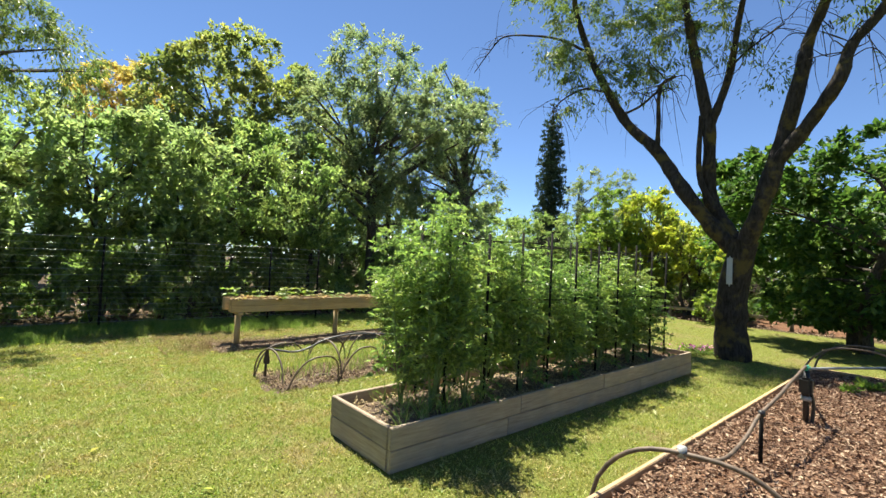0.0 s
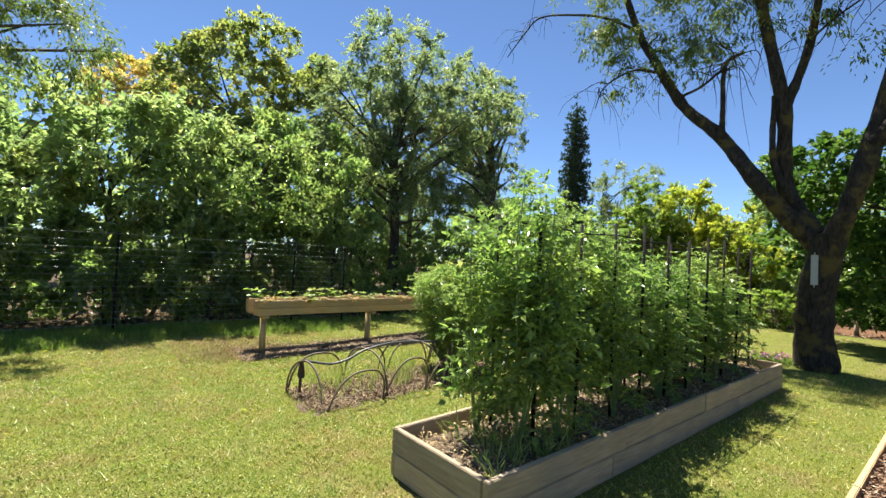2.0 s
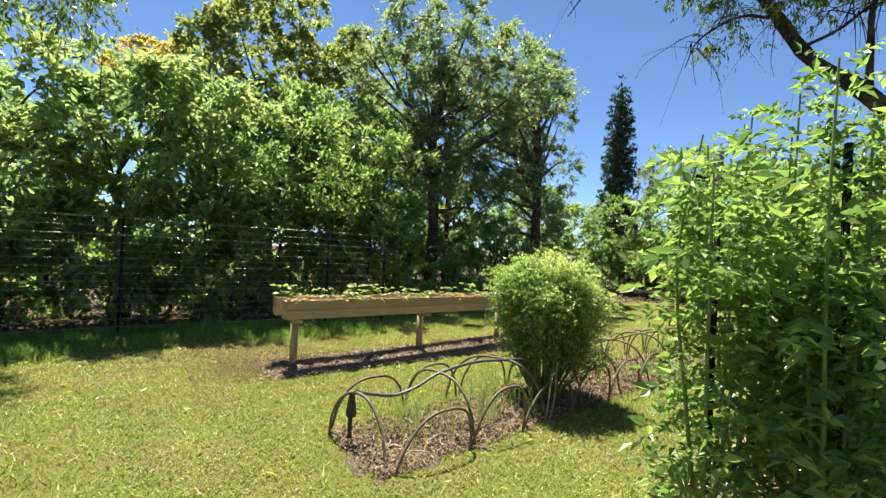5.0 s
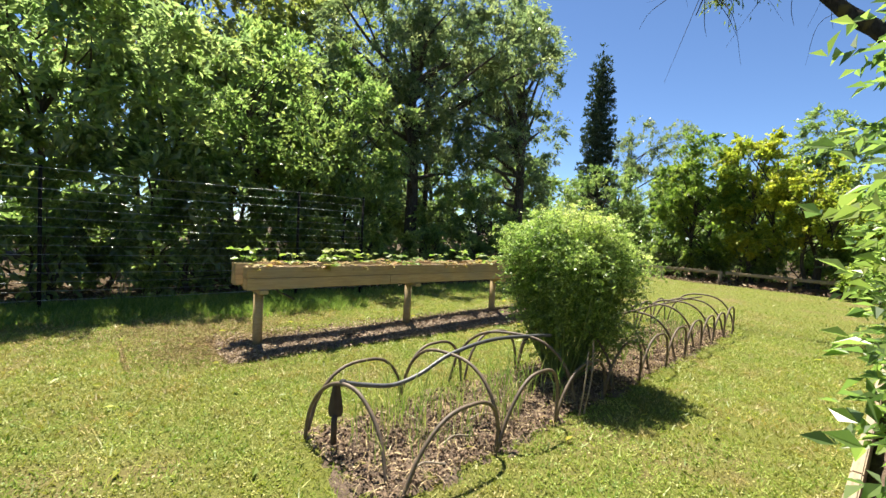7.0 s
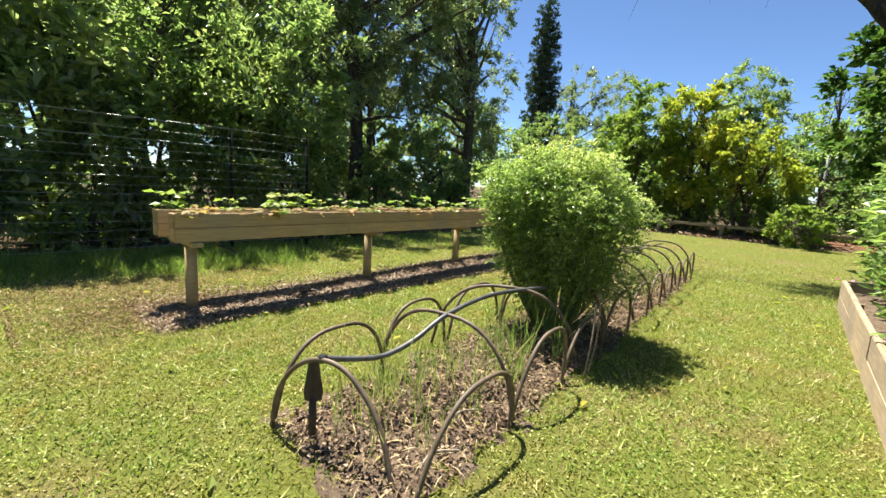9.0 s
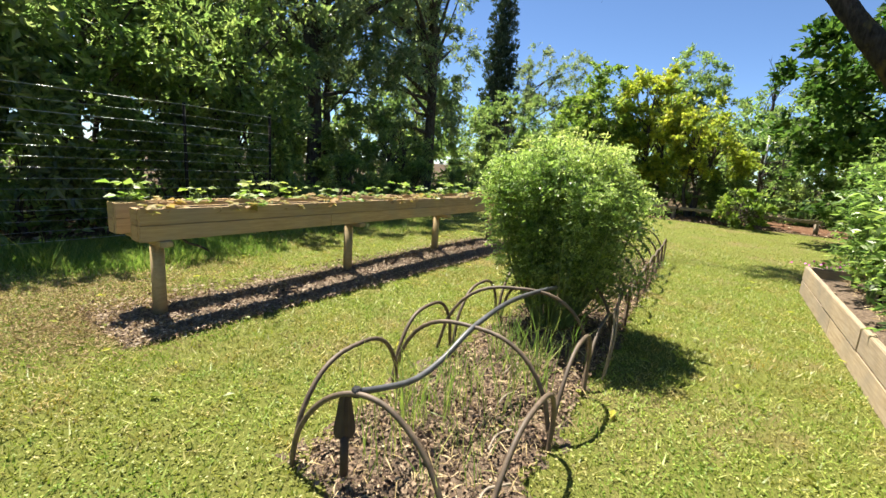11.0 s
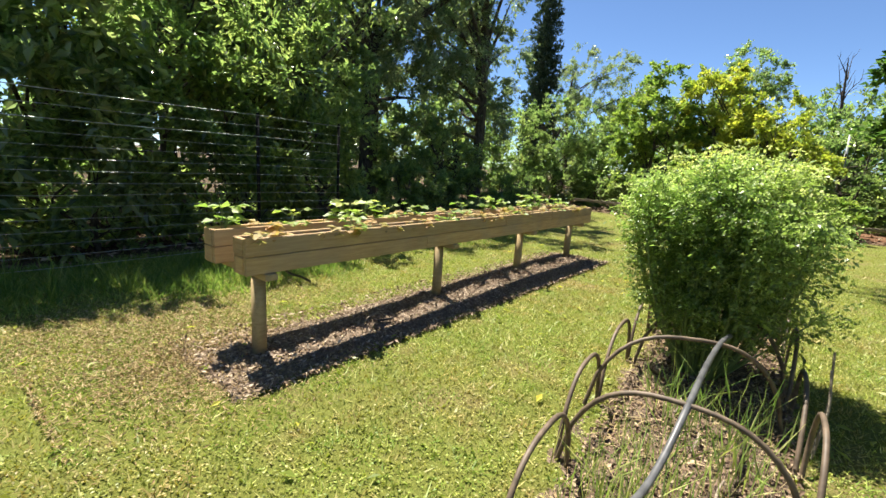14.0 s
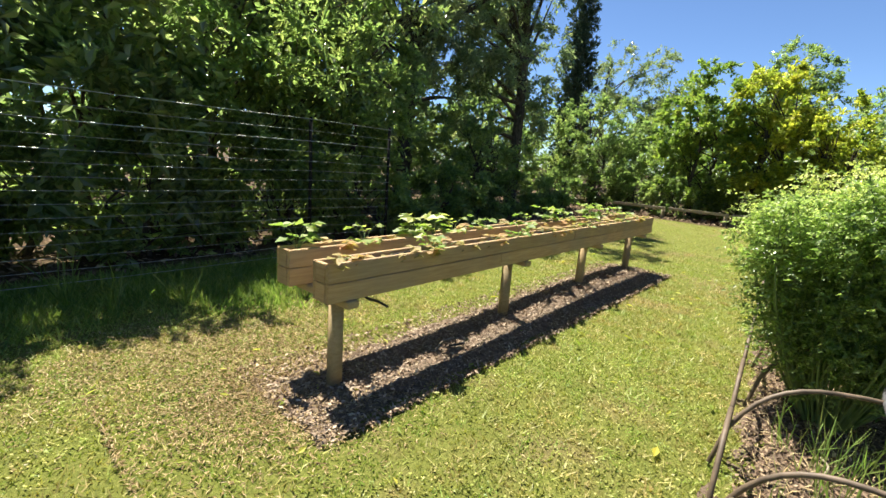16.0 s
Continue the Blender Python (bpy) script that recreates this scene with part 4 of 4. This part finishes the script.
for x, dz in ((3.4, 0.1), (4.8, 0.5), (5.9, 0.2)):
    tree("hedge_shrub", "mid-green leafy shrub behind the fence", "shrub", (x, 13.7), (x, 13.7, 3.8), [(x - 0.45, 12.0, 3.3, 0.55, 0.3, 0.3), (x + 0.4, 12.05, 4.2, 0.6, 0.35, 0.3), (x + 0.2, 11.95, 2.6, 0.5, 0.25, 0.25), (x, 12.5, 1.5, 1.15, 0.6, 0.95), (x + 0.1, 13.0, 2.8, 1.15, 0.7, 0.95), (x, 13.7, 4.2 + dz, 1.25, 0.7, 1.1)], 11000, 0.12, M_HEDGE, radius=0.06, clump=0.4, wide=0.5, group=G, stems=3, shell=0.4)
tree("hedge_shrub", "low dark shrub under the tall trees", "shrub", (11.8, 14.6), (11.8, 14.6, 2.0), [(11.6, 14.4, 1.7, 2.2, 0.8, 1.4)], 6500, 0.14, M_HEDGE, radius=0.06, clump=0.4, group=G, stems=3)
tree("hedge_shrub", "low dark shrub under the tall trees", "shrub", (8.4, 16.4), (8.4, 16.4, 2.6), [(8.4, 16.8, 2.2, 2.4, 1.0, 2.0)], 6500, 0.15, M_HEDGE, radius=0.06, clump=0.42, group=G, stems=3)
tree("dome_tree", "large rounded yellow-green evergreen tree", "tree", (5.8, 19.8), (5.8, 19.8, 8.4), [(5.7, 19.6, 8.0, 3.1, 2.4, 3.1), (3.8, 19.3, 7.2, 2.3, 2.1, 2.5), (7.7, 19.1, 7.2, 2.4, 2.1, 2.6), (3.7, 19.1, 4.8, 2.5, 2.0, 2.2), (7.6, 18.9, 4.6, 2.6, 2.0, 2.3)], 60000, 0.17, M_DOME, radius=0.24, clump=0.33, wide=0.55, group=G, shell=0.72)
tree("grey_green_tree", "tall airy grey-green tree with dark trunk", "tree", (9.5, 15.6), (9.3, 15.3, 8.6), [(8.6, 15.0, 9.2, 1.6, 1.5, 1.6), (10.3, 15.2, 8.8, 1.9, 1.5, 2.0), (7.7, 15.2, 7.0, 1.9, 1.6, 2.2), (10.0, 15.0, 6.4, 2.3, 1.6, 2.0), (8.3, 14.8, 4.6, 1.8, 1.2, 1.3), (10.6, 15.0, 4.2, 1.6, 1.2, 1.2), (10.3, 12.9, 7.7, 1.8, 1.1, 0.8), (12.2, 13.2, 7.4, 1.5, 1.0, 0.8)], 42000, 0.14, M_GREY, radius=0.24, clump=0.42, wide=0.4, group=G, limbs=30, shell=0.6)
tree("grey_green_tree", "tall airy grey-green tree with dark trunk", "tree", (14.1, 14.9), (14.2, 15.2, 8.6), [(12.8, 15.4, 8.3, 2.1, 1.6, 2.4), (14.9, 15.6, 8.0, 1.7, 1.5, 2.6), (12.4, 15.4, 5.8, 2.0, 1.5, 2.0), (15.0, 15.4, 5.2, 1.6, 1.4, 1.8), (13.6, 15.2, 3.6, 2.2, 1.2, 1.5)], 40000, 0.14, M_GREY, radius=0.24, clump=0.42, wide=0.38, group=G, limbs=34, droop=0.3, shell=0.6)
tree("grey_green_tree", "tall grey-green tree with several dark stems", "tree", (11.6, 17.6), (11.6, 17.6, 8.0), [(11.8, 17.8, 7.0, 2.6, 1.6, 3.2), (11.4, 17.6, 3.6, 2.4, 1.4, 2.0)], 16000, 0.16, M_GREY, radius=0.14, clump=0.5, wide=0.4, group=G, limbs=22)
tree("amber_tree", "distant tree with amber yellow foliage", "tree", (2.0, 27), (2.0, 27, 8.5), [(1.8, 27, 9.2, 2.6, 2.0, 1.7)], 16000, 0.17, M_AMBER, radius=0.2, clump=0.45, group=G)
for k, x in enumerate((-5.2, -3.2, -1.3, 0.5, 2.4, 4.3, 6.2, 8.1, 10.0, 12.0, 14.0, 16.0)):
    y = 12.5 + 0.2 * math.sin(k * 1.7) + max(0, x - 6.5) * 0.16
    tree("understorey_shrub", "dark leafy undergrowth along the fence line", "shrub", (x, y), (x, y, 0.9), [(x, y, (0.75 if x < 6 else 0.55) + 0.15 * math.sin(k * 2.9), 1.15, 0.5, 0.95 if x < 6 else 0.6)], 4600, 0.12, M_HEDGE, radius=0.03, clump=0.3, wide=0.5, group="undergrowth behind the fence", stems=3, limbs=5)
for k, x in enumerate(np.arange(-6.0, 7.0, 1.45)):
    y = 13.5 + 0.3 * math.sin(k * 2.3)
    tree("understorey_shrub", "dark leafy undergrowth along the fence line", "shrub", (x, y), (x, y, 0.8), [(x, y, 0.7, 1.0, 0.5, 0.8)], 2400, 0.13, M_HEDGE, radius=0.03, clump=0.3, wide=0.5, group="undergrowth behind the fence", stems=3, limbs=4)
# a leafy belt further back closes the view
for k, x in enumerate((-14, -9.5, -5.5, -1.5, 2.5, 6.5, 11, 15.5, 20)):
    y = 21.5 + 1.4 * math.sin(k * 2.1)
    tree("belt_tree", "dark green tree in the belt behind", "tree", (x, y), (x, y, 4.5), [(x, y, 3.6, 3.0, 1.5, 2.8), (x + 0.6, y - 0.3, 1.5, 2.8, 1.3, 1.5)], 7500, 0.26, M_HEDGE, radius=0.14, clump=0.6, wide=0.5, group="tree belt behind", limbs=5)
tree("willow_tree", "airy tree with drooping branches and narrow leaves", "tree", (-4.4, 9.9), (-3.0, 10.2, 5.6), [(-1.5, 10.5, 5.7, 1.3, 1.2, 0.9), (-0.35, 10.6, 5.4, 0.95, 0.9, 0.6), (-3.2, 10.2, 6.2, 1.8, 1.6, 1.3), (-1.3, 10.6, 4.8, 0.9, 0.8, 0.45), (-2.1, 10.4, 4.9, 1.2, 1.0, 0.6), (-0.3, 10.7, 4.95, 0.6, 0.6, 0.45)], 22000, 0.1, M_WILLOW, radius=0.2, clump=0.36, wide=0.24, droop=0.8, limbs=22, shell=0.25)

# ---- big bare-limbed tree beside the beds ----
X = 11.3  # the limbs are laid out at this depth, then drawn in
TX, TY = 10.33, 2.65


def old_tree():
    e = thing("old_shade_tree", "old tree with dark mossy limbs and sparse foliage", "tree", (TX, TY, 0))
    o = np.array((TX, TY, 0))
    L = []
    L.append(([(X, 2.92, -0.35), (X, 2.91, 0.5), (X, 2.9, 1.4), (X, 2.93, 2.45)], 0.42, 0.37))
    L.append(([(X, 3.0, 2.3), (X - 0.1, 3.45, 3.0), (X - 0.1, 4.0, 3.75), (X, 4.85, 4.9), (X + 0.1, 5.6, 5.9), (X + 0.1, 6.4, 7.0), (X + 0.1, 7.05, 8.3), (X, 7.2, 9.9), (X - 0.1, 7.0, 11.6)], 0.27, 0.08))
    L.append(([(X + 0.1, 6.95, 8.2), (X, 7.8, 8.9), (X - 0.2, 8.6, 9.15), (X - 0.3, 10.0, 9.5), (X - 0.4, 10.8, 9.3), (X - 0.4, 11.3, 8.7)], 0.06, 0.02))
    L.append(([(X + 0.1, 3.0, 2.5), (X + 0.2, 3.5, 3.5), (X + 0.25, 3.62, 5.1), (X + 0.2, 3.85, 6.2), (X + 0.2, 4.0, 7.4), (X + 0.1, 4.2, 8.7), (X, 4.3, 11.0)], 0.24, 0.09))
    L.append(([(X + 0.25, 3.62, 5.3), (X + 0.3, 3.3, 6.5), (X + 0.3, 3.0, 8.0), (X + 0.2, 2.7, 9.8)], 0.14, 0.06))
    L.append(([(X + 0.1, 3.4, 3.2), (X + 0.1, 3.75, 4.2), (X + 0.1, 3.85, 5.6)], 0.1, 0.07))
    L.append(([(X - 0.05, 2.8, 2.3), (X - 0.1, 2.5, 3.2), (X - 0.1, 2.15, 4.5), (X, 2.02, 5.8), (X, 1.7, 6.7), (X, 1.4, 7.4), (X, 1.0, 9.2)], 0.27, 0.1))
    L.append(([(X - 0.1, 2.2, 4.2), (X - 0.2, 1.75, 4.8), (X - 0.3, 1.3, 5.5), (X - 0.3, 1.1, 6.2), (X - 0.3, 0.55, 6.8), (X - 0.3, 0.0, 8.2)], 0.2, 0.09))
    L.append(([(X, 4.75, 4.8), (X, 4.8, 5.5), (X, 4.7, 6.4), (X, 4.3, 6.7)], 0.09, 0.05))
    L.append(([(X, 5.7, 6.0), (X - 0.1, 5.2, 6.2), (X - 0.1, 4.7, 6.4)], 0.05, 0.03))
    L.append(([(X, 6.3, 6.8), (X - 0.2, 6.9, 6.9), (X - 0.3, 7.6, 6.6), (X - 0.4, 7.9, 6.0)], 0.05, 0.012))
    L.append(([(X + 0.3, 3.3, 6.6), (X + 0.2, 2.8, 6.9), (X + 0.2, 2.3, 7.1)], 0.035, 0.02))
    start = np.array((-0.1, -0.19, 1.7))
    draw_in = lambda p: start + (np.asarray(p, float) - start) * 0.915
    gnarl = lambda p: draw_in(p) + np.vstack([np.zeros((1, 3)), rng.normal(size=(len(p) - 1, 3)) * 0.06])
    lines = [(smooth_line(gnarl(p) - o, 6), a * (0.8 if a > 0.4 else 0.68), b * 0.66, 12, 0.05) for p, a, b in L]
    child("trunk", tubes_mesh("trunk", lines[:1], M_BARK), e)
    twigs = []
    for pts, a, b, _, _ in lines[1:]:
        child("limb", tubes_mesh("limb", [(pts, a, b, 12, 0.075)], M_BARK), e)
        for _ in range(14 if a > 0.1 else 8):
            q = pts[int(rng.uniform(0.45, 1) * (len(pts) - 1))]
            if q[2] < 5.2:
                continue
            d = rng.normal(size=3) * (0.35, 0.42, 0.25)
            e1, e2 = rng.normal(size=3) * 0.12, rng.normal(size=3) * 0.18
            a1, a2 = q + d * 0.5 + (0, 0, 0.1) + e1, q + d + e2
            twigs.append((smooth_line([q, a1, a2, a2 + d * 0.25 + (0, 0, -0.3)], 4), 0.012, 0.003, 5, 0))
            twigs.append((smooth_line([a1, a1 + e2 * 2 + (0, 0, 0.12), a1 + e2 * 3.2 + e1 - (0, 0, 0.2)], 4), 0.007, 0.002, 4, 0))
    tagged(child("twig_spray", tubes_mesh("twig_spray", twigs, M_BARK), e, "thin dark twigs"), kind="stuff")
    blobs = [(X, 7.0, 8.7, 1.1, 1.5, 1.5), (X, 4.6, 8.3, 1.2, 1.2, 1.4), (X, 2.7, 9.0, 1.2, 1.1, 1.2), (X, 0.6, 8.7, 1.3, 1.3, 1.4), (X, 6.9, 6.9, 0.8, 0.8, 0.7), (X, 7.6, 10.5, 1.5, 2.0, 1.2), (X, 3.6, 11.0, 2.0, 2.6, 1.2), (X, 0.0, 10.8, 2, 2, 1.3)]
    blobs += [(X, 4.9, 6.8, 0.5, 0.6, 0.6), (X, 4.9, 7.7, 0.8, 0.9, 0.9), (X, 3.4, 7.7, 0.7, 0.7, 0.8), (X, 5.7, 7.1, 0.7, 0.7, 0.7), (X, 1.0, 7.1, 0.8, 0.7, 0.5), (X, 2.4, 6.2, 0.3, 0.5, 0.25), (X, 0.2, 5.6, 0.3, 0.4, 0.25), (X, 8.0, 8.6, 0.7, 0.9, 0.7)]
    blobs = [(*draw_in(q[:3]), *(0.915 * r for r in q[3:])) for q in blobs]
    base, out, _ = crown_points(blobs, 44000, 0.34, 0.2)
    along = out + rng.normal(size=out.shape) * 0.5
    along[:, 2] -= 0.9
    v, f = leaf_blades(base - o, along, 0.105 * rng.uniform(0.6, 1.3, len(base)), 0.28)
    child("crown", quads("crown", v, f, M_WILLOW), e)


old_tree()
tag = thing("trunk_sign", "narrow white plaque fixed to the tree trunk", "sign", (TX - 0.29, 2.7, 1.5))
bm = bmesh.new()
bmesh.ops.create_cube(bm, size=1)
for v in bm.verts:
    v.co = Vector((v.co.x * 0.02, v.co.y * 0.1, v.co.z * 0.62))
bmesh.ops.bevel(bm, geom=[e for e in bm.edges if abs(e.verts[0].co.x - e.verts[1].co.x) > 0.01], offset=0.045, segments=5, affect="EDGES")
plate = bpy.data.meshes.new("plate")
bm.to_mesh(plate)
bm.free()
plate.materials.append(M_TAG)
child("plate", plate, tag, "", pose(0, 0, 0.3))
child("screw", post_mesh("screw", 0.012, 0.012, M_STEEL, 8, 0.002), tag, "", pose(-0.012, 0, 0.55, 0, -90, 0))
k = 700
pk = np.stack([rng.normal(10.5, 0.2, k), rng.normal(3.25, 0.25, k), rng.uniform(0.02, 0.1, k)], 1)
fl = thing("pink_flowers", "low clump of pink flowers at the tree's foot", "flowers", (10.5, 3.25, 0))
v, f = leaf_blades(pk - (10.5, 3.25, 0), rng.normal(size=(k, 3)), 0.07, 0.4, 0.1, 0.5)
child("leaves", quads("leaves", v, f, M_MEADOW), fl)
v, f = leaf_blades(pk[:110] - (10.5, 3.25, -0.05), rng.normal(size=(110, 3)), 0.05, 0.8, 0.1, 2)
child("petals", quads("petals", v, f, M_PINK), fl, "bright pink petals")

# ---- shrubs and trees beyond the lawn ----
tree("fig_tree", "dense fig tree with large bright green leaves", "tree", (14.6, 1.2), (14.6, 1.2, 4.0), [(14.6, 1.8, 3.9, 2.0, 2.6, 1.9), (14.4, 0.4, 2.4, 1.9, 2.4, 2.0), (14.7, 2.4, 1.5, 1.5, 1.6, 1.3), (14.6, 2.7, 3.3, 1.5, 1.7, 1.6), (14.6, -1.8, 3.6, 2.0, 2.4, 2.4)], 34000, 0.165, M_FIG, radius=0.14, clump=0.46, wide=0.65, group="trees beyond the lawn", stems=2, low=0.5)
tree("cypress_tree", "tall narrow dark green cypress", "tree", (28.0, 20.0), (28.0, 20.0, 13.6), [(28, 20, 2.4, 1.2, 1.2, 3.0), (28, 20, 4.6, 1.3, 1.3, 3.4), (28, 20, 6.7, 1.25, 1.25, 3.4), (28, 20, 8.5, 1.12, 1.12, 3.4), (28, 20, 10.2, 0.9, 0.9, 3.1), (28, 20, 11.5, 0.66, 0.66, 2.5), (28.02, 20, 12.8, 0.36, 0.36, 1.6)], 32000, 0.19, M_CYPRESS, radius=0.16, clump=0.17, wide=0.34, droop=-1.6, limbs=6, shell=0.1)
sh = "shrubs beyond the lawn"
tree("lime_shrub", "lime green shrub with soft round leaves", "shrub", (19.5, 10.2), (19.5, 10.2, 3.6), [(19.5, 10.2, 4.0, 1.3, 1.3, 1.7), (19.3, 10.0, 2.2, 1.5, 1.7, 1.6), (19.6, 11.2, 3.0, 1.1, 1.0, 1.4)], 23000, 0.12, M_LIME, radius=0.08, clump=0.3, wide=0.6, group=sh, stems=3)
tree("golden_shrub", "golden yellow-green leafy shrub", "shrub", (19.3, 8.2), (19.3, 8.2, 3.6), [(19.3, 8.5, 3.9, 1.2, 1.1, 1.5), (19.2, 8.2, 2.2, 1.2, 1.1, 1.3)], 17000, 0.12, M_GOLD, radius=0.08, clump=0.3, wide=0.6, group=sh, stems=3)
tree("golden_shrub", "golden yellow-green leafy shrub", "shrub", (18.6, 6.5), (18.6, 6.5, 2.8), [(18.6, 6.7, 3.1, 1.0, 0.9, 1.1), (18.5, 6.0, 2.2, 1.0, 1.1, 0.8)], 15000, 0.105, M_GOLD, radius=0.07, clump=0.28, wide=0.6, group=sh, stems=3)
tree("lime_shrub", "soft green shrub beneath the cypress", "shrub", (20.3, 14.6), (20.3, 14.6, 3.4), [(20.3, 14.7, 3.2, 1.9, 1.8, 1.6), (20.0, 14.2, 1.6, 1.8, 2.0, 1.4)], 24000, 0.11, M_HEDGE, radius=0.08, clump=0.34, wide=0.5, group=sh, stems=3)
for k, y in enumerate((1.0, 3.0, 5.2, 7.0, 8.8, 10.6, 12.4, 14.2, 16.0)):
    x = 19.4 + 0.5 * math.sin(k * 2.2)
    tree("understorey_shrub", "dark leafy undergrowth beneath the shrubs", "shrub", (x, y), (x, y, 1.0), [(x, y, 0.85 + 0.2 * math.sin(k * 1.9), 0.8, 1.25, 0.95)], 5000, 0.12, M_HEDGE, radius=0.03, clump=0.3, wide=0.5, group="undergrowth beyond the lawn", stems=3, limbs=5)
tree("small_shrub", "small bright green shrub at lawn's edge", "shrub", (16.9, 4.9), (16.9, 4.9, 0.7), [(16.9, 4.9, 0.65, 0.6, 0.6, 0.55)], 2600, 0.11, M_LIME, radius=0.03, clump=0.2, wide=0.5, group=sh, stems=3)
tree("hedge_shrub", "dark green shrub in the shade", "shrub", (21.5, 4.5), (21.5, 4.5, 2.6), [(21.5, 4.2, 2.0, 1.5, 2.6, 2.2), (21.5, 8.5, 1.6, 1.2, 2.6, 1.6), (22.0, 12.5, 1.6, 1.2, 2.6, 1.6), (20.8, 1.0, 2.4, 1.6, 2.4, 2.4)], 22000, 0.15, M_HEDGE, radius=0.06, clump=0.42, wide=0.5, group=sh, stems=3, limbs=8)
for x, y, z in ((24.0, 6.0, 2.2), (24.4, 2.4, 2.5), (23.8, -1.4, 2.5), (24.2, 9.6, 2.2), (24.4, 13.2, 2.2)):
    tree("hedge_shrub", "dark green shrub closing the garden's end", "shrub", (x, y), (x, y, z), [(x, y, z, 1.1, 2.2, z * 0.95)], 13000, 0.19, M_HEDGE, radius=0.06, clump=0.45, wide=0.5, group=sh, stems=3, limbs=6)
tree("grey_green_tree", "distant airy grey-green tree", "tree", (30.5, 19.0), (30.5, 19.0, 8.0), [(30.5, 18.4, 7.6, 1.2, 1.3, 2.6), (31.0, 15.9, 7.0, 1.2, 1.4, 2.4), (30.5, 17.2, 4.5, 2.2, 3.0, 2.6)], 22000, 0.15, M_GREY, radius=0.16, clump=0.5, wide=0.42, group="distant trees", limbs=12)
tree("distant_tree", "distant rounded mid-green tree", "tree", (38, 9.9), (38, 9.9, 7), [(38, 9.8, 8.4, 1.9, 2.0, 2.0), (38, 9.3, 7.0, 2.0, 2.2, 1.6), (38, 10.0, 4.4, 2.4, 2.6, 2.6)], 24000, 0.17, M_HEDGE, radius=0.22, clump=0.5, wide=0.5, group="distant trees")
tree("distant_tree", "distant rounded mid-green tree", "tree", (36, 3.5), (36, 3.5, 4), [(36, 4.5, 4.4, 2.4, 4.2, 2.6), (30, 3.0, 2.8, 1.6, 3.4, 2.8), (36, -4, 3.6, 2.4, 4.5, 3.4)], 18000, 0.22, M_HEDGE, radius=0.22, clump=0.55, wide=0.5, group="distant trees")
for k, (x, y) in enumerate(((33, 14), (34, 24), (29, 27), (33, -12), (26, -16), (16, -19), (5, -20), (-6, -19), (-15, -14), (-19, -5), (-19, 5), (-17, 14))):
    tree("distant_tree", "green tree on the garden's boundary", "tree", (x, y), (x, y, 4.5), [(x, y, 4.0, 3.2, 3.2, 3.2), (x, y, 1.8, 3.4, 3.4, 1.8)], 5500, 0.32, M_HEDGE, radius=0.2, clump=0.9, wide=0.5, group="boundary trees", limbs=5)
bare = thing("bare_tree", "leafless grey tree against the sky", "tree", (34, 4.7, 0))
bl = [(smooth_line([(0, 0, 0), (0.1, 0, 3), (0, 0.1, 6), (0, 0.25, 8.4)]), 0.2, 0.02, 6, 0)]
for k in range(16):
    z = rng.uniform(3.0, 7.4)
    root = np.array((0.05, 0.1, z))
    d = rng.normal(size=3) * (0.6, 0.8, 0.2) + (0, 0, 1.1)
    limb = smooth_line([root, root + d * 0.5 + rng.normal(size=3) * 0.12, root + d * (1, 1, 1.3) + rng.normal(size=3) * 0.15], 4)
    bl.append((limb, 0.04, 0.008, 5, 0))
    for q in limb[3::2]:
        t = rng.normal(size=3) * 0.25 + (0, 0, 0.35)
        bl.append((smooth_line([q, q + t * 0.5 + rng.normal(size=3) * 0.05, q + t], 3), 0.014, 0.004, 4, 0))
child("trunk", tubes_mesh("trunk", bl, M_BARK2), bare)
pl = thing("metal_pole", "slim grey galvanised pole", "pole", (22.0, 4.65, 0))
child("shaft", post_mesh("shaft", 3.6, 0.045, M_STEEL, 10), pl)

# low log edging and mulch bank behind the lawn
ed = thing("log_edging", "low faded timber rail edging the garden", "edging", (17.6, 0, 0))
for k, y in enumerate(np.arange(3.0, 12.5, 1.9)):
    child("rail", board("rail", 1.86, 0.1, 0.08, M_FELT, 0.02), ed, "", pose(0.15 * math.sin(k), y, 0.34, 0, 0, 90))
    child("stump", post_mesh("stump", 0.4, 0.06, M_FELT, 10), ed, "", pose(0.15 * math.sin(k) + 0.11, y + 0.1, -0.02))
tagged(new("mulch_bank", heap("mulch_bank", 17.75, 20.6, 1.2, 8.2, -0.01, 0.1, M_MULCH, 0.14, 0.05, 0.3)), "low bank of red-brown bark mulch behind the rail", "mulch bed")
litter = lambda k: np.stack([rng.uniform(17.2, 24, k), rng.uniform(0, 16, k), rng.uniform(0.01, 0.05, k)], 1)
tagged(new("leaf_litter", flakes("leaf_litter", 9000, litter, 0.13, M_CLOD, 0.45, 0.4)), "brown fallen leaves under the shrubs", "leaf litter", kind="stuff")
litter2 = lambda k: np.stack([rng.uniform(-4, 17, k), rng.uniform(11.6, 15, k), rng.uniform(0.01, 0.05, k)], 1)
tagged(new("leaf_litter", flakes("leaf_litter", 7000, litter2, 0.09, M_CLOD, 0.45, 0.4)), "brown fallen leaves behind the fence", "leaf litter", kind="stuff")
# wild stalks by the fence
for k in range(9):
    x = rng.uniform(0.5, 4.0)
    leaf_tuft("weed_plant", "wispy tall weed by the wire fence", "weed", (x, rng.uniform(10.3, 11.0), 0), 22, rng.uniform(0.25, 0.5), M_MEADOW, 0.4, 0.035, "weeds by the fence")
